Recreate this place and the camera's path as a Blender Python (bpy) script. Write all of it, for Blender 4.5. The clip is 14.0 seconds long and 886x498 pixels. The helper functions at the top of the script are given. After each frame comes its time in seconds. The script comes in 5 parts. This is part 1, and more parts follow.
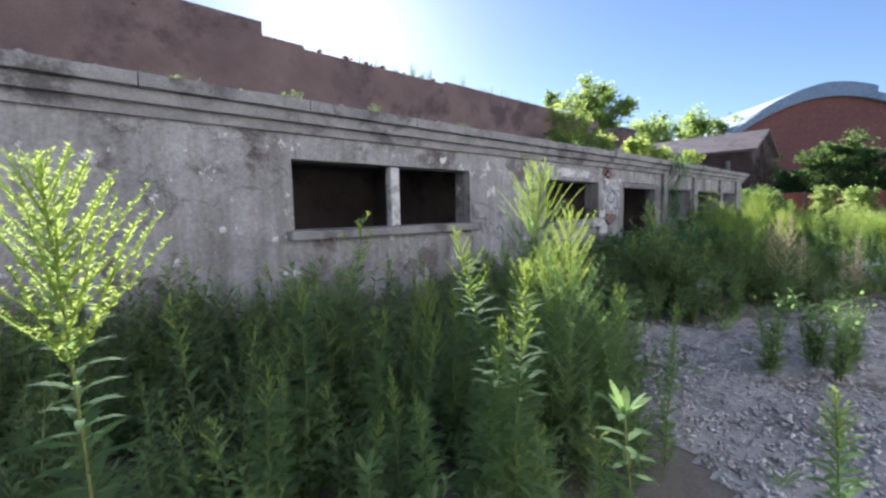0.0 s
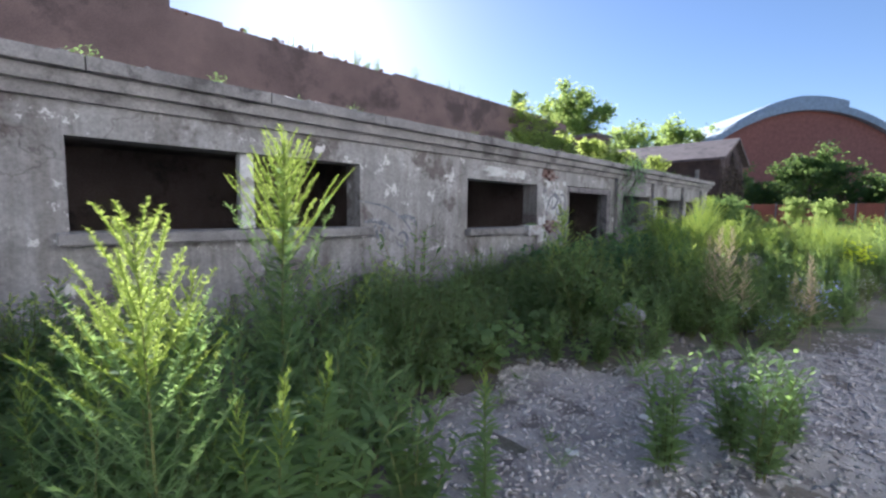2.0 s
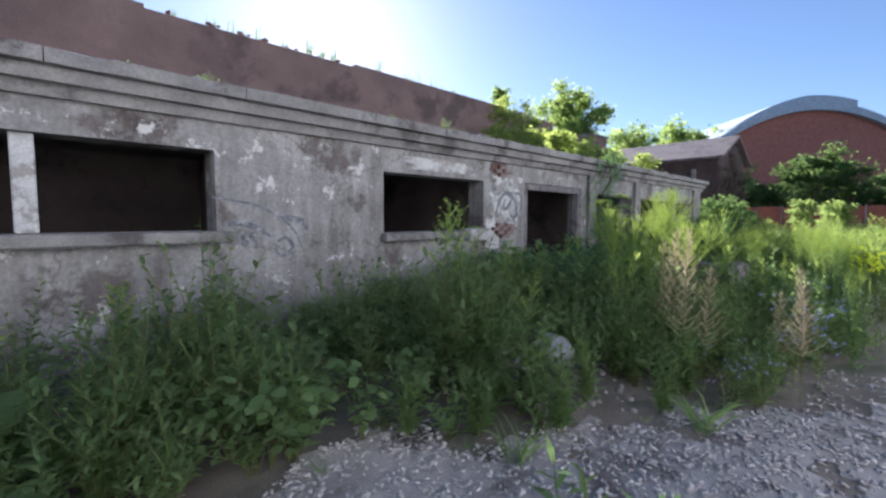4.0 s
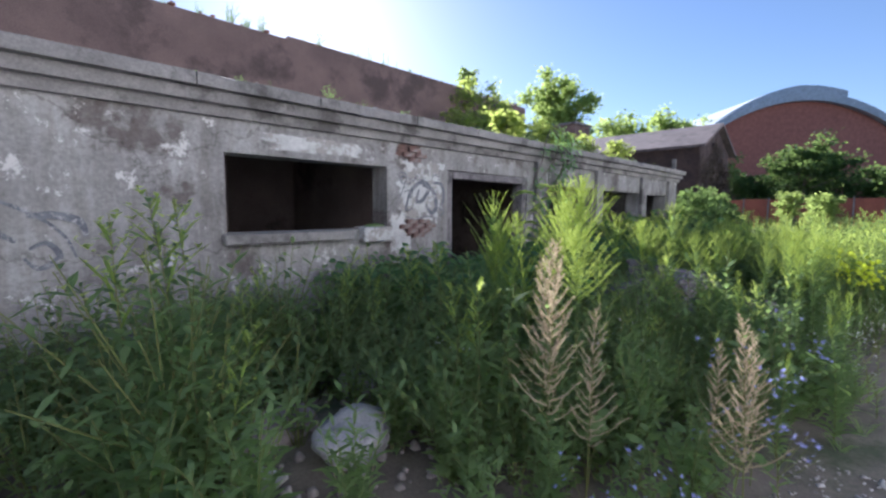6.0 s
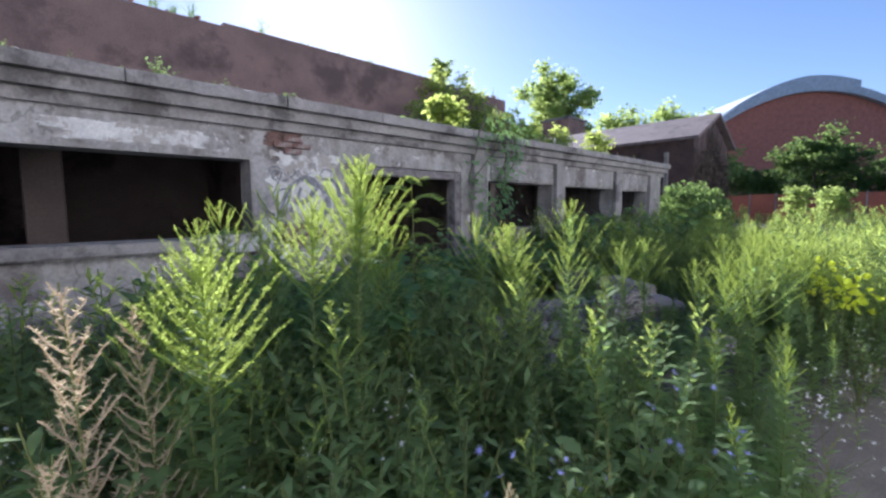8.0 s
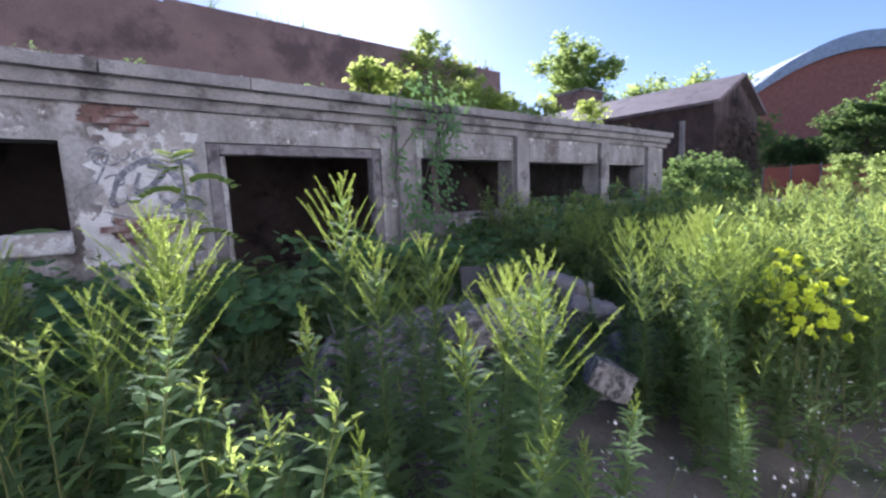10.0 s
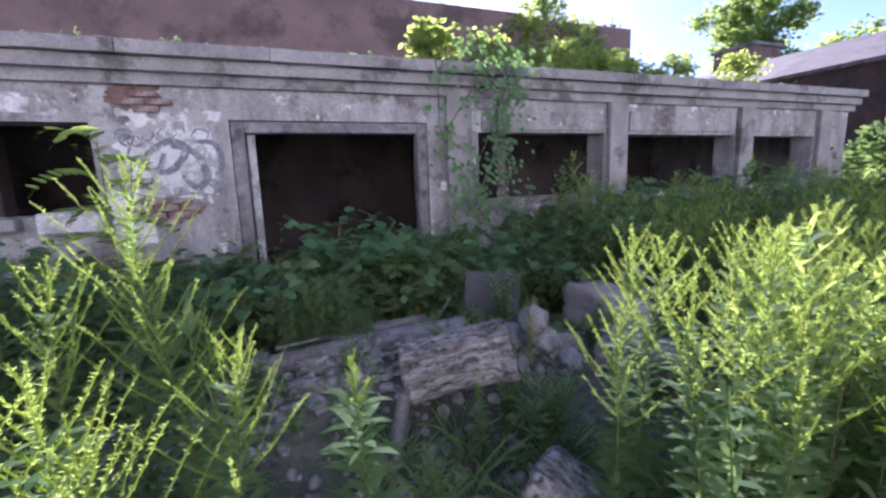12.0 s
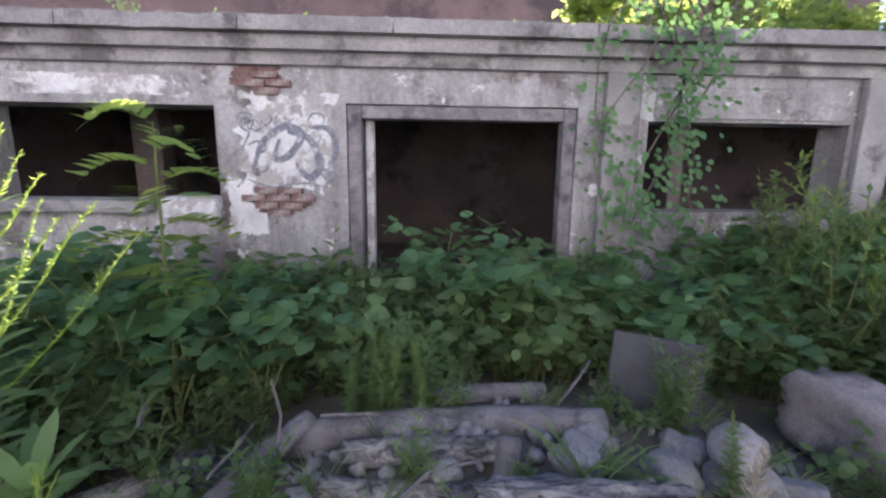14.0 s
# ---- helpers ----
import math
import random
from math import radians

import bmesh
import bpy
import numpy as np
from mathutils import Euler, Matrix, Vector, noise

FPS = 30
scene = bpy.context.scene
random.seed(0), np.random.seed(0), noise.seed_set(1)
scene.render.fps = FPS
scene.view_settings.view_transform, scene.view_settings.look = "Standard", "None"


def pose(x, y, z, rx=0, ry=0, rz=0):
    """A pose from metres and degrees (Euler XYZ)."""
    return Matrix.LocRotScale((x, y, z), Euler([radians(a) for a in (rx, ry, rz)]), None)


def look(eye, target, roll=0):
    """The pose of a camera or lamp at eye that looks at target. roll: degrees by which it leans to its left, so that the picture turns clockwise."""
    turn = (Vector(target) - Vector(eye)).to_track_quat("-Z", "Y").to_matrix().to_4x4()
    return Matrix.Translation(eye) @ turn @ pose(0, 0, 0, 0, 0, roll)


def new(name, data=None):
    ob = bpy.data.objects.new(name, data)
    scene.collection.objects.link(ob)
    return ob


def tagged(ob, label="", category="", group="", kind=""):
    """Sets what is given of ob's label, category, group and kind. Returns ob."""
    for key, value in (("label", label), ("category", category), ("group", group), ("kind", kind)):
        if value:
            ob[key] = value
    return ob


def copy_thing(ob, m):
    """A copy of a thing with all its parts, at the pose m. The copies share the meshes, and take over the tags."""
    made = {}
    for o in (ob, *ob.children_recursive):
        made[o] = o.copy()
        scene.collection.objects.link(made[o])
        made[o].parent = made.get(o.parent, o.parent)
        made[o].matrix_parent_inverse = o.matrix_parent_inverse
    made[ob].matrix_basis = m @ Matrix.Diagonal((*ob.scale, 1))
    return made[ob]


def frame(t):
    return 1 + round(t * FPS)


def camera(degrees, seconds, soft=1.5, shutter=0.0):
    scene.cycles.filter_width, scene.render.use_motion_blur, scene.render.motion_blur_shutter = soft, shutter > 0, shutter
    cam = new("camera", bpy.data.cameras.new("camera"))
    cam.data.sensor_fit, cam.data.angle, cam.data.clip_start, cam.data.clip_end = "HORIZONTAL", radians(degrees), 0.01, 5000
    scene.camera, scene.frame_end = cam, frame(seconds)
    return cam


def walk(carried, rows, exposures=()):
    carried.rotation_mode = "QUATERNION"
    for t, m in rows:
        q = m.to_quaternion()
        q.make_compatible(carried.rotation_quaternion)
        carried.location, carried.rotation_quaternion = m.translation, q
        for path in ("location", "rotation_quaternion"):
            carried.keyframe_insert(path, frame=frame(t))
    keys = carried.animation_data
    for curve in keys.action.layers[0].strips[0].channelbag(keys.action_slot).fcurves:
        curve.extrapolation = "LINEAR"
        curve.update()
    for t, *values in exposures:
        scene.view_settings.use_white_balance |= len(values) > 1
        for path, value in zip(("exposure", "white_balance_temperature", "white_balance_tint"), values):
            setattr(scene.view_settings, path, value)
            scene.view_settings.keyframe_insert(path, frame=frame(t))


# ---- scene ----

# ---- camera ----
cam = camera(92.1, 14.0, soft=2.6)
PATH = [
    (0, (-0.006, 0.016, 1.561), (1.327, 1.497, 1.386), -1.12),
    (0.5, (0.559, 0.067, 1.544), (1.989, 1.449, 1.335), -0.35),
    (1, (1.089, -0.007, 1.533), (2.531, 1.36, 1.304), -0.38),
    (1.5, (1.556, -0.015, 1.526), (2.981, 1.373, 1.324), 0.22),
    (2, (2.022, -0.001, 1.553), (3.409, 1.431, 1.389), 0.39),
    (2.5, (2.476, -0.047, 1.55), (3.83, 1.416, 1.394), 0.4),
    (3, (2.996, -0.036, 1.464), (4.364, 1.417, 1.34), 0.28),
    (5.5, (5.765, 0.191, 1.56), (7.137, 1.635, 1.38), 0.01),
    (6, (6.298, 0.173, 1.57), (7.688, 1.599, 1.388), 0.31),
    (6.5, (6.812, 0.122, 1.609), (8.211, 1.54, 1.43), 0.46),
    (7, (7.308, 0.054, 1.621), (8.697, 1.482, 1.444), 0.3),
    (7.5, (7.843, 0.077, 1.612), (9.215, 1.521, 1.435), -0.1),
    (8, (8.37, -0.003, 1.586), (9.729, 1.453, 1.404), -0.47),
    (8.5, (8.872, -0.078, 1.582), (10.225, 1.383, 1.39), -0.91),
    (9, (9.352, -0.109, 1.578), (10.69, 1.363, 1.378), -1.29),
    (11.3, (11.592, -0.41, 1.486), (12.59, 1.293, 1.163), -2.11),
    (11.5, (11.661, -0.314, 1.517), (12.608, 1.417, 1.192), -1.81),
    (12, (11.982, -0.051, 1.542), (12.692, 1.789, 1.21), -1.98),
    (12.5, (12.215, 0.134, 1.53), (12.704, 2.042, 1.183), -1.56),
    (13, (12.307, 0.376, 1.527), (12.579, 2.327, 1.183), -1.32),
    (13.5, (12.322, 0.664, 1.538), (12.47, 2.632, 1.209), -0.14),
    (14, (12.361, 0.953, 1.595), (12.451, 2.919, 1.239), 0.72),
]
walk(cam, [(t, look(e, g, r)) for t, e, g, r in PATH], [(0, 1.72, 5550, 18), (9, 1.74, 5450, 24), (11.3, 1.9, 5300, 34), (12.5, 2.15, 5450, 34), (14, 2.42, 5750, 27)])

# ---- light ----
SUN_ELEV, SUN_AZ = 24.6, 28.2
world = bpy.data.worlds.new("sky_world")
scene.world = world
world.use_nodes = True
wn = world.node_tree
sky = wn.nodes.new("ShaderNodeTexSky")
sky.sky_type = "NISHITA"
sky.sun_disc = False
sky.sun_elevation, sky.sun_rotation = radians(SUN_ELEV), radians(SUN_AZ)
sky.air_density, sky.dust_density, sky.ozone_density = 1.0, 0.3, 2.0
wn.links.new(sky.outputs["Color"], wn.nodes["Background"].inputs["Color"])
wn.nodes["Background"].inputs["Strength"].default_value = 0.046
sun_dir = Vector((math.sin(radians(SUN_AZ)) * math.cos(radians(SUN_ELEV)), math.cos(radians(SUN_AZ)) * math.cos(radians(SUN_ELEV)), math.sin(radians(SUN_ELEV))))
sun = new("sun", bpy.data.lights.new("sun", "SUN"))
sun.data.energy, sun.data.angle, sun.data.color = 5.0, radians(0.5), (1.0, 0.94, 0.84)
sun.matrix_world = look(sun_dir * 60, (0, 0, 0))


# ---- materials ----
def nodes_of(name):
    m = bpy.data.materials.new(name)
    m.use_nodes = True
    return m, m.node_tree, m.node_tree.nodes["Principled BSDF"]


def noise_node(nt, scale, detail=4.0, rough=0.55, coord=None):
    n = nt.nodes.new("ShaderNodeTexNoise")
    n.inputs["Scale"].default_value = scale
    n.inputs["Detail"].default_value = detail
    n.inputs["Roughness"].default_value = rough
    if coord is not None:
        nt.links.new(coord, n.inputs["Vector"])
    return n


def ramp_node(nt, fac, stops):
    r = nt.nodes.new("ShaderNodeValToRGB")
    e = r.color_ramp.elements
    while len(e) < len(stops):
        e.new(0.5)
    for el, (p, c) in zip(e, stops):
        el.position, el.color = p, (*c, 1.0)
    nt.links.new(fac, r.inputs["Fac"])
    return r


def mix_node(nt, fac, a, b, mode="MIX"):
    n = nt.nodes.new("ShaderNodeMix")
    n.data_type, n.blend_type = "RGBA", mode
    if isinstance(fac, float):
        n.inputs[0].default_value = fac
    else:
        nt.links.new(fac, n.inputs[0])
    for sock, v in ((n.inputs[6], a), (n.inputs[7], b)):
        if isinstance(v, tuple):
            sock.default_value = (*v, 1.0)
        else:
            nt.links.new(v, sock)
    return n.outputs[2]


def rough_surface(name, low, high, stain, scale=3.0, fine=40.0, roughness=0.9, bump=0.3, stain_at=(0.52, 0.62)):
    """Weathered surface: two tones at a large scale, a stain with shape of its own, fine grain and relief."""
    m, nt, bsdf = nodes_of(name)
    co = nt.nodes.new("ShaderNodeTexCoord").outputs["Object"]
    big = noise_node(nt, scale, 5, 0.6, co)
    base = ramp_node(nt, big.outputs["Fac"], [(0.32, low), (0.68, high)])
    st = noise_node(nt, scale * 0.7, 8, 0.7, co)
    mask = ramp_node(nt, st.outputs["Fac"], [(stain_at[0], (0, 0, 0)), (stain_at[1], (1, 1, 1))])
    col = mix_node(nt, mask.outputs["Color"], base.outputs["Color"], stain)
    fn = noise_node(nt, fine, 3, 0.6, co)
    grain = ramp_node(nt, fn.outputs["Fac"], [(0.3, (0.72, 0.72, 0.72)), (0.7, (1.1, 1.1, 1.1))])
    col = mix_node(nt, 1.0, col, grain.outputs["Color"], "MULTIPLY")
    nt.links.new(col, bsdf.inputs["Base Color"])
    bsdf.inputs["Roughness"].default_value = roughness
    bp = nt.nodes.new("ShaderNodeBump")
    bp.inputs["Strength"].default_value = bump
    bp.inputs["Distance"].default_value = 0.02
    nt.links.new(mix_node(nt, 0.5, big.outputs["Color"], fn.outputs["Color"]), bp.inputs["Height"])
    nt.links.new(bp.outputs["Normal"], bsdf.inputs["Normal"])
    return m


def leaf_surface(name, dark, light, through_col, translucency=0.45, roughness=0.65):
    """Foliage: colour varies leaf by leaf and plant by plant; light passes through the blade."""
    m, nt, bsdf = nodes_of(name)
    geo = nt.nodes.new("ShaderNodeNewGeometry")
    info = nt.nodes.new("ShaderNodeObjectInfo")
    add = nt.nodes.new("ShaderNodeMath")
    add.operation = "MULTIPLY_ADD"
    add.inputs[1].default_value = 0.65
    nt.links.new(geo.outputs["Random Per Island"], add.inputs[0])
    sc = nt.nodes.new("ShaderNodeMath")
    sc.operation = "MULTIPLY"
    sc.inputs[1].default_value = 0.35
    nt.links.new(info.outputs["Random"], sc.inputs[0])
    nt.links.new(sc.outputs[0], add.inputs[2])
    col = ramp_node(nt, add.outputs[0], [(0.1, dark), (0.9, light)])
    nt.links.new(col.outputs["Color"], bsdf.inputs["Base Color"])
    bsdf.inputs["Roughness"].default_value = roughness
    bsdf.inputs["Specular IOR Level"].default_value = 0.1
    tr = nt.nodes.new("ShaderNodeBsdfTranslucent")
    nt.links.new(mix_node(nt, 0.75, col.outputs["Color"], through_col), tr.inputs["Color"])
    mx = nt.nodes.new("ShaderNodeMixShader")
    mx.inputs[0].default_value = translucency
    nt.links.new(bsdf.outputs[0], mx.inputs[1])
    nt.links.new(tr.outputs[0], mx.inputs[2])
    nt.links.new(mx.outputs[0], nt.nodes["Material Output"].inputs["Surface"])
    return m


M_GROUND = rough_surface("soil_litter", (0.10, 0.085, 0.07), (0.20, 0.17, 0.14), (0.06, 0.075, 0.04), 1.2, 60, 0.95, 0.6)
M_CHIPS = rough_surface("chip_layer", (0.24, 0.218, 0.205), (0.42, 0.388, 0.365), (0.14, 0.12, 0.11), 2.0, 70, 0.95, 0.6)
M_CHIP = rough_surface("wood_chip", (0.34, 0.315, 0.3), (0.56, 0.525, 0.5), (0.2, 0.18, 0.165), 8.0, 90, 0.9, 0.3)


def plaster_surface(name):
    """Old render: blotches, run-down dirt streaks, flaked spots and hair cracks."""
    m = rough_surface(name, (0.21, 0.202, 0.19), (0.345, 0.335, 0.315), (0.14, 0.122, 0.11), 1.3, 28, 0.92, 0.3, (0.54, 0.6))
    nt = m.node_tree
    bsdf = nt.nodes["Principled BSDF"]
    col = bsdf.inputs["Base Color"].links[0].from_socket
    co = nt.nodes.new("ShaderNodeTexCoord").outputs["Object"]
    mp = nt.nodes.new("ShaderNodeMapping")
    mp.inputs["Scale"].default_value = (5.0, 5.0, 0.55)
    nt.links.new(co, mp.inputs["Vector"])
    run = noise_node(nt, 1.0, 5, 0.65, mp.outputs["Vector"])
    streak = ramp_node(nt, run.outputs["Fac"], [(0.36, (0.62, 0.59, 0.56)), (0.58, (1.0, 1.0, 1.0))])
    col = mix_node(nt, 0.85, col, streak.outputs["Color"], "MULTIPLY")
    warp = noise_node(nt, 2.5, 4, 0.6, co)
    shift = nt.nodes.new("ShaderNodeVectorMath")
    shift.operation = "MULTIPLY_ADD"
    shift.inputs[1].default_value = (0.7, 0.7, 0.7)
    nt.links.new(warp.outputs["Color"], shift.inputs[0])
    nt.links.new(co, shift.inputs[2])
    vo = nt.nodes.new("ShaderNodeTexVoronoi")
    vo.feature = "DISTANCE_TO_EDGE"
    vo.inputs["Scale"].default_value = 0.55
    nt.links.new(shift.outputs[0], vo.inputs["Vector"])
    crack = ramp_node(nt, vo.outputs["Distance"], [(0.003, (0.4, 0.38, 0.36)), (0.008, (1.0, 1.0, 1.0))])
    col = mix_node(nt, 0.6, col, crack.outputs["Color"], "MULTIPLY")
    fl = noise_node(nt, 3.4, 9, 0.75, co)
    flake_mask = ramp_node(nt, fl.outputs["Fac"], [(0.60, (0, 0, 0)), (0.63, (1, 1, 1))])
    col = mix_node(nt, flake_mask.outputs["Color"], col, (0.5, 0.48, 0.45))
    nt.links.new(col, bsdf.inputs["Base Color"])
    return m


M_PLASTER = plaster_surface("grey_plaster")
M_CONCRETE = rough_surface("weathered_concrete", (0.165, 0.155, 0.145), (0.28, 0.265, 0.245), (0.09, 0.083, 0.076), 2.2, 50, 0.92, 0.5)
M_BRICK = rough_surface("dark_brick", (0.16, 0.075, 0.05), (0.28, 0.12, 0.08), (0.10, 0.06, 0.05), 3.0, 60, 0.93, 0.4)
M_UPPER = rough_surface("upper_wall_render", (0.15, 0.10, 0.085), (0.25, 0.165, 0.135), (0.10, 0.07, 0.06), 0.6, 30, 0.95, 0.4)
M_ROOF = rough_surface("roof_felt", (0.10, 0.09, 0.09), (0.18, 0.16, 0.15), (0.07, 0.07, 0.06), 1.0, 40, 0.95, 0.3)
# Dark mottled brown for indoor surfaces, also the house's door and window panels.
M_INSIDE = rough_surface("dark_interior", (0.10, 0.08, 0.07), (0.18, 0.14, 0.12), (0.05, 0.04, 0.04), 1.0, 30, 0.95, 0.3)
M_SLATE = rough_surface("worn_roof_boards", (0.11, 0.085, 0.08), (0.18, 0.14, 0.13), (0.07, 0.055, 0.05), 1.5, 30, 0.9, 0.3)
M_OLDWOOD = rough_surface("old_timber", (0.042, 0.028, 0.025), (0.085, 0.055, 0.046), (0.03, 0.022, 0.019), 2.0, 40, 0.9, 0.4)


def bark_surface(name, dark, light, along_z=2.5, across=26.0, bump=1.0):
    """Furrowed bark: long ridges along the stem, broken by cross cracks."""
    m, nt, bsdf = nodes_of(name)
    co = nt.nodes.new("ShaderNodeTexCoord").outputs["Object"]
    mp = nt.nodes.new("ShaderNodeMapping")
    mp.inputs["Scale"].default_value = (across, across, across / 6)
    warp = noise_node(nt, 7.0, 3, 0.6, co)
    bend = nt.nodes.new("ShaderNodeVectorMath")
    bend.operation = "MULTIPLY_ADD"
    bend.inputs[1].default_value = (0.16, 0.16, 0.1)
    nt.links.new(warp.outputs["Color"], bend.inputs[0])
    nt.links.new(co, bend.inputs[2])
    nt.links.new(bend.outputs[0], mp.inputs["Vector"])
    n1 = noise_node(nt, 1.0, 6, 0.65, mp.outputs["Vector"])
    n2 = noise_node(nt, along_z, 4, 0.6, co)
    ridge = ramp_node(nt, n1.outputs["Fac"], [(0.38, dark), (0.62, light)])
    tone = ramp_node(nt, n2.outputs["Fac"], [(0.3, (0.6, 0.6, 0.6)), (0.7, (1.15, 1.12, 1.1))])
    nt.links.new(mix_node(nt, 1.0, ridge.outputs["Color"], tone.outputs["Color"], "MULTIPLY"), bsdf.inputs["Base Color"])
    bsdf.inputs["Roughness"].default_value = 0.95
    bp = nt.nodes.new("ShaderNodeBump")
    bp.inputs["Strength"].default_value = bump
    bp.inputs["Distance"].default_value = 0.03
    nt.links.new(n1.outputs["Fac"], bp.inputs["Height"])
    nt.links.new(bp.outputs["Normal"], bsdf.inputs["Normal"])
    return m


M_BARK = bark_surface("log_bark", (0.055, 0.05, 0.047), (0.4, 0.375, 0.35))
M_STONE = rough_surface("rubble_stone", (0.2, 0.19, 0.18), (0.34, 0.32, 0.3), (0.13, 0.12, 0.11), 3.0, 50, 0.9, 0.6)
M_ARENA = rough_surface("red_cladding", (0.38, 0.14, 0.10), (0.44, 0.17, 0.12), (0.34, 0.13, 0.09), 0.05, 2, 0.8, 0.05)
M_ARENAROOF = rough_surface("pale_roof_metal", (0.38, 0.44, 0.50), (0.46, 0.52, 0.58), (0.34, 0.40, 0.46), 0.05, 2, 0.5, 0.05)
M_FENCE = rough_surface("red_fence_paint", (0.28, 0.085, 0.05), (0.36, 0.115, 0.065), (0.21, 0.07, 0.045), 0.4, 10, 0.8, 0.1)
M_STEM = leaf_surface("weed_stem", (0.10, 0.12, 0.04), (0.16, 0.17, 0.06), (0.25, 0.3, 0.08), 0.15)
M_LEAF = leaf_surface("weed_leaf", (0.056, 0.1, 0.05), (0.175, 0.25, 0.11), (0.4, 0.58, 0.16), 0.5, 0.8)
M_PLUME = leaf_surface("weed_plume", (0.125, 0.195, 0.045), (0.215, 0.29, 0.07), (0.6, 0.71, 0.15), 0.58)
M_DRY = leaf_surface("dry_seed_head", (0.33, 0.27, 0.18), (0.54, 0.45, 0.31), (0.72, 0.6, 0.38), 0.45)
M_BROAD = leaf_surface("broad_leaf", (0.058, 0.125, 0.06), (0.115, 0.205, 0.09), (0.24, 0.4, 0.09), 0.4, 0.45)
M_TREE = leaf_surface("tree_leaf", (0.07, 0.12, 0.035), (0.13, 0.2, 0.06), (0.55, 0.68, 0.18), 0.58)
M_TRUNK = rough_surface("tree_bark", (0.10, 0.08, 0.06), (0.17, 0.14, 0.11), (0.07, 0.06, 0.05), 4.0, 50, 0.95, 0.6)


# ---- building blocks ----
def obj(name, bm, material, parent=None, label="", smooth=False):
    me = bpy.data.meshes.new(name)
    bm.to_mesh(me)
    bm.free()
    for m in (material if isinstance(material, (list, tuple)) else [material]):
        me.materials.append(m)
    if smooth:
        for p in me.polygons:
            p.use_smooth = True
    ob = new(name, me)
    if parent is not None:
        ob.parent = parent
    return tagged(ob, label)


def part(name, bm, material, parent, label="", smooth=False):
    return obj(name, bm, material, parent, label, smooth)


def thing(name, m, label, category, group="", kind=""):
    ob = new(name)
    ob.empty_display_size = 0.1
    ob.matrix_world = m
    return tagged(ob, label, category, group, kind)


def add_box(bm, x0, x1, y0, y1, z0, z1, mi=0):
    vs = [bm.verts.new((x, y, z)) for z in (z0, z1) for y in (y0, y1) for x in (x0, x1)]
    for idx in ((0, 2, 3, 1), (4, 5, 7, 6), (0, 1, 5, 4), (2, 6, 7, 3), (0, 4, 6, 2), (1, 3, 7, 5)):
        bm.faces.new([vs[i] for i in idx]).material_index = mi


def box_bm(*spans, bevel=0.0):
    bm = bmesh.new()
    for s in spans:
        add_box(bm, *s)
    if bevel:
        bmesh.ops.bevel(bm, geom=bm.edges[:], offset=bevel, segments=1, affect="EDGES")
    return bm


def wall_bm(x0, x1, y0, y1, z0, z1, holes):
    """A wall along x with openings that go through it."""
    xs = sorted({x0, x1, *[h[0] for h in holes], *[h[1] for h in holes]})
    zs = sorted({z0, z1, *[h[2] for h in holes], *[h[3] for h in holes]})
    solid = lambda i, k: 0 <= i < len(xs) - 1 and 0 <= k < len(zs) - 1 and not any(
        h[0] <= (xs[i] + xs[i + 1]) / 2 <= h[1] and h[2] <= (zs[k] + zs[k + 1]) / 2 <= h[3] for h in holes)
    bm = bmesh.new()
    vert = {}

    def v(i, j, k):
        if (i, j, k) not in vert:
            vert[i, j, k] = bm.verts.new((xs[i], (y0, y1)[j], zs[k]))
        return vert[i, j, k]
    for i in range(len(xs) - 1):
        for k in range(len(zs) - 1):
            if not solid(i, k):
                continue
            bm.faces.new((v(i, 0, k), v(i + 1, 0, k), v(i + 1, 0, k + 1), v(i, 0, k + 1)))
            bm.faces.new((v(i, 1, k), v(i, 1, k + 1), v(i + 1, 1, k + 1), v(i + 1, 1, k)))
            if not solid(i - 1, k):
                bm.faces.new((v(i, 0, k), v(i, 0, k + 1), v(i, 1, k + 1), v(i, 1, k)))
            if not solid(i + 1, k):
                bm.faces.new((v(i + 1, 0, k), v(i + 1, 1, k), v(i + 1, 1, k + 1), v(i + 1, 0, k + 1)))
            if not solid(i, k - 1):
                bm.faces.new((v(i, 0, k), v(i, 1, k), v(i + 1, 1, k), v(i + 1, 0, k)))
            if not solid(i, k + 1):
                bm.faces.new((v(i, 0, k + 1), v(i + 1, 0, k + 1), v(i + 1, 1, k + 1), v(i, 1, k + 1)))
    return bm


def setting(name, bm, material, label, category):
    return tagged(obj(name, bm, material), label, category, kind="structure")


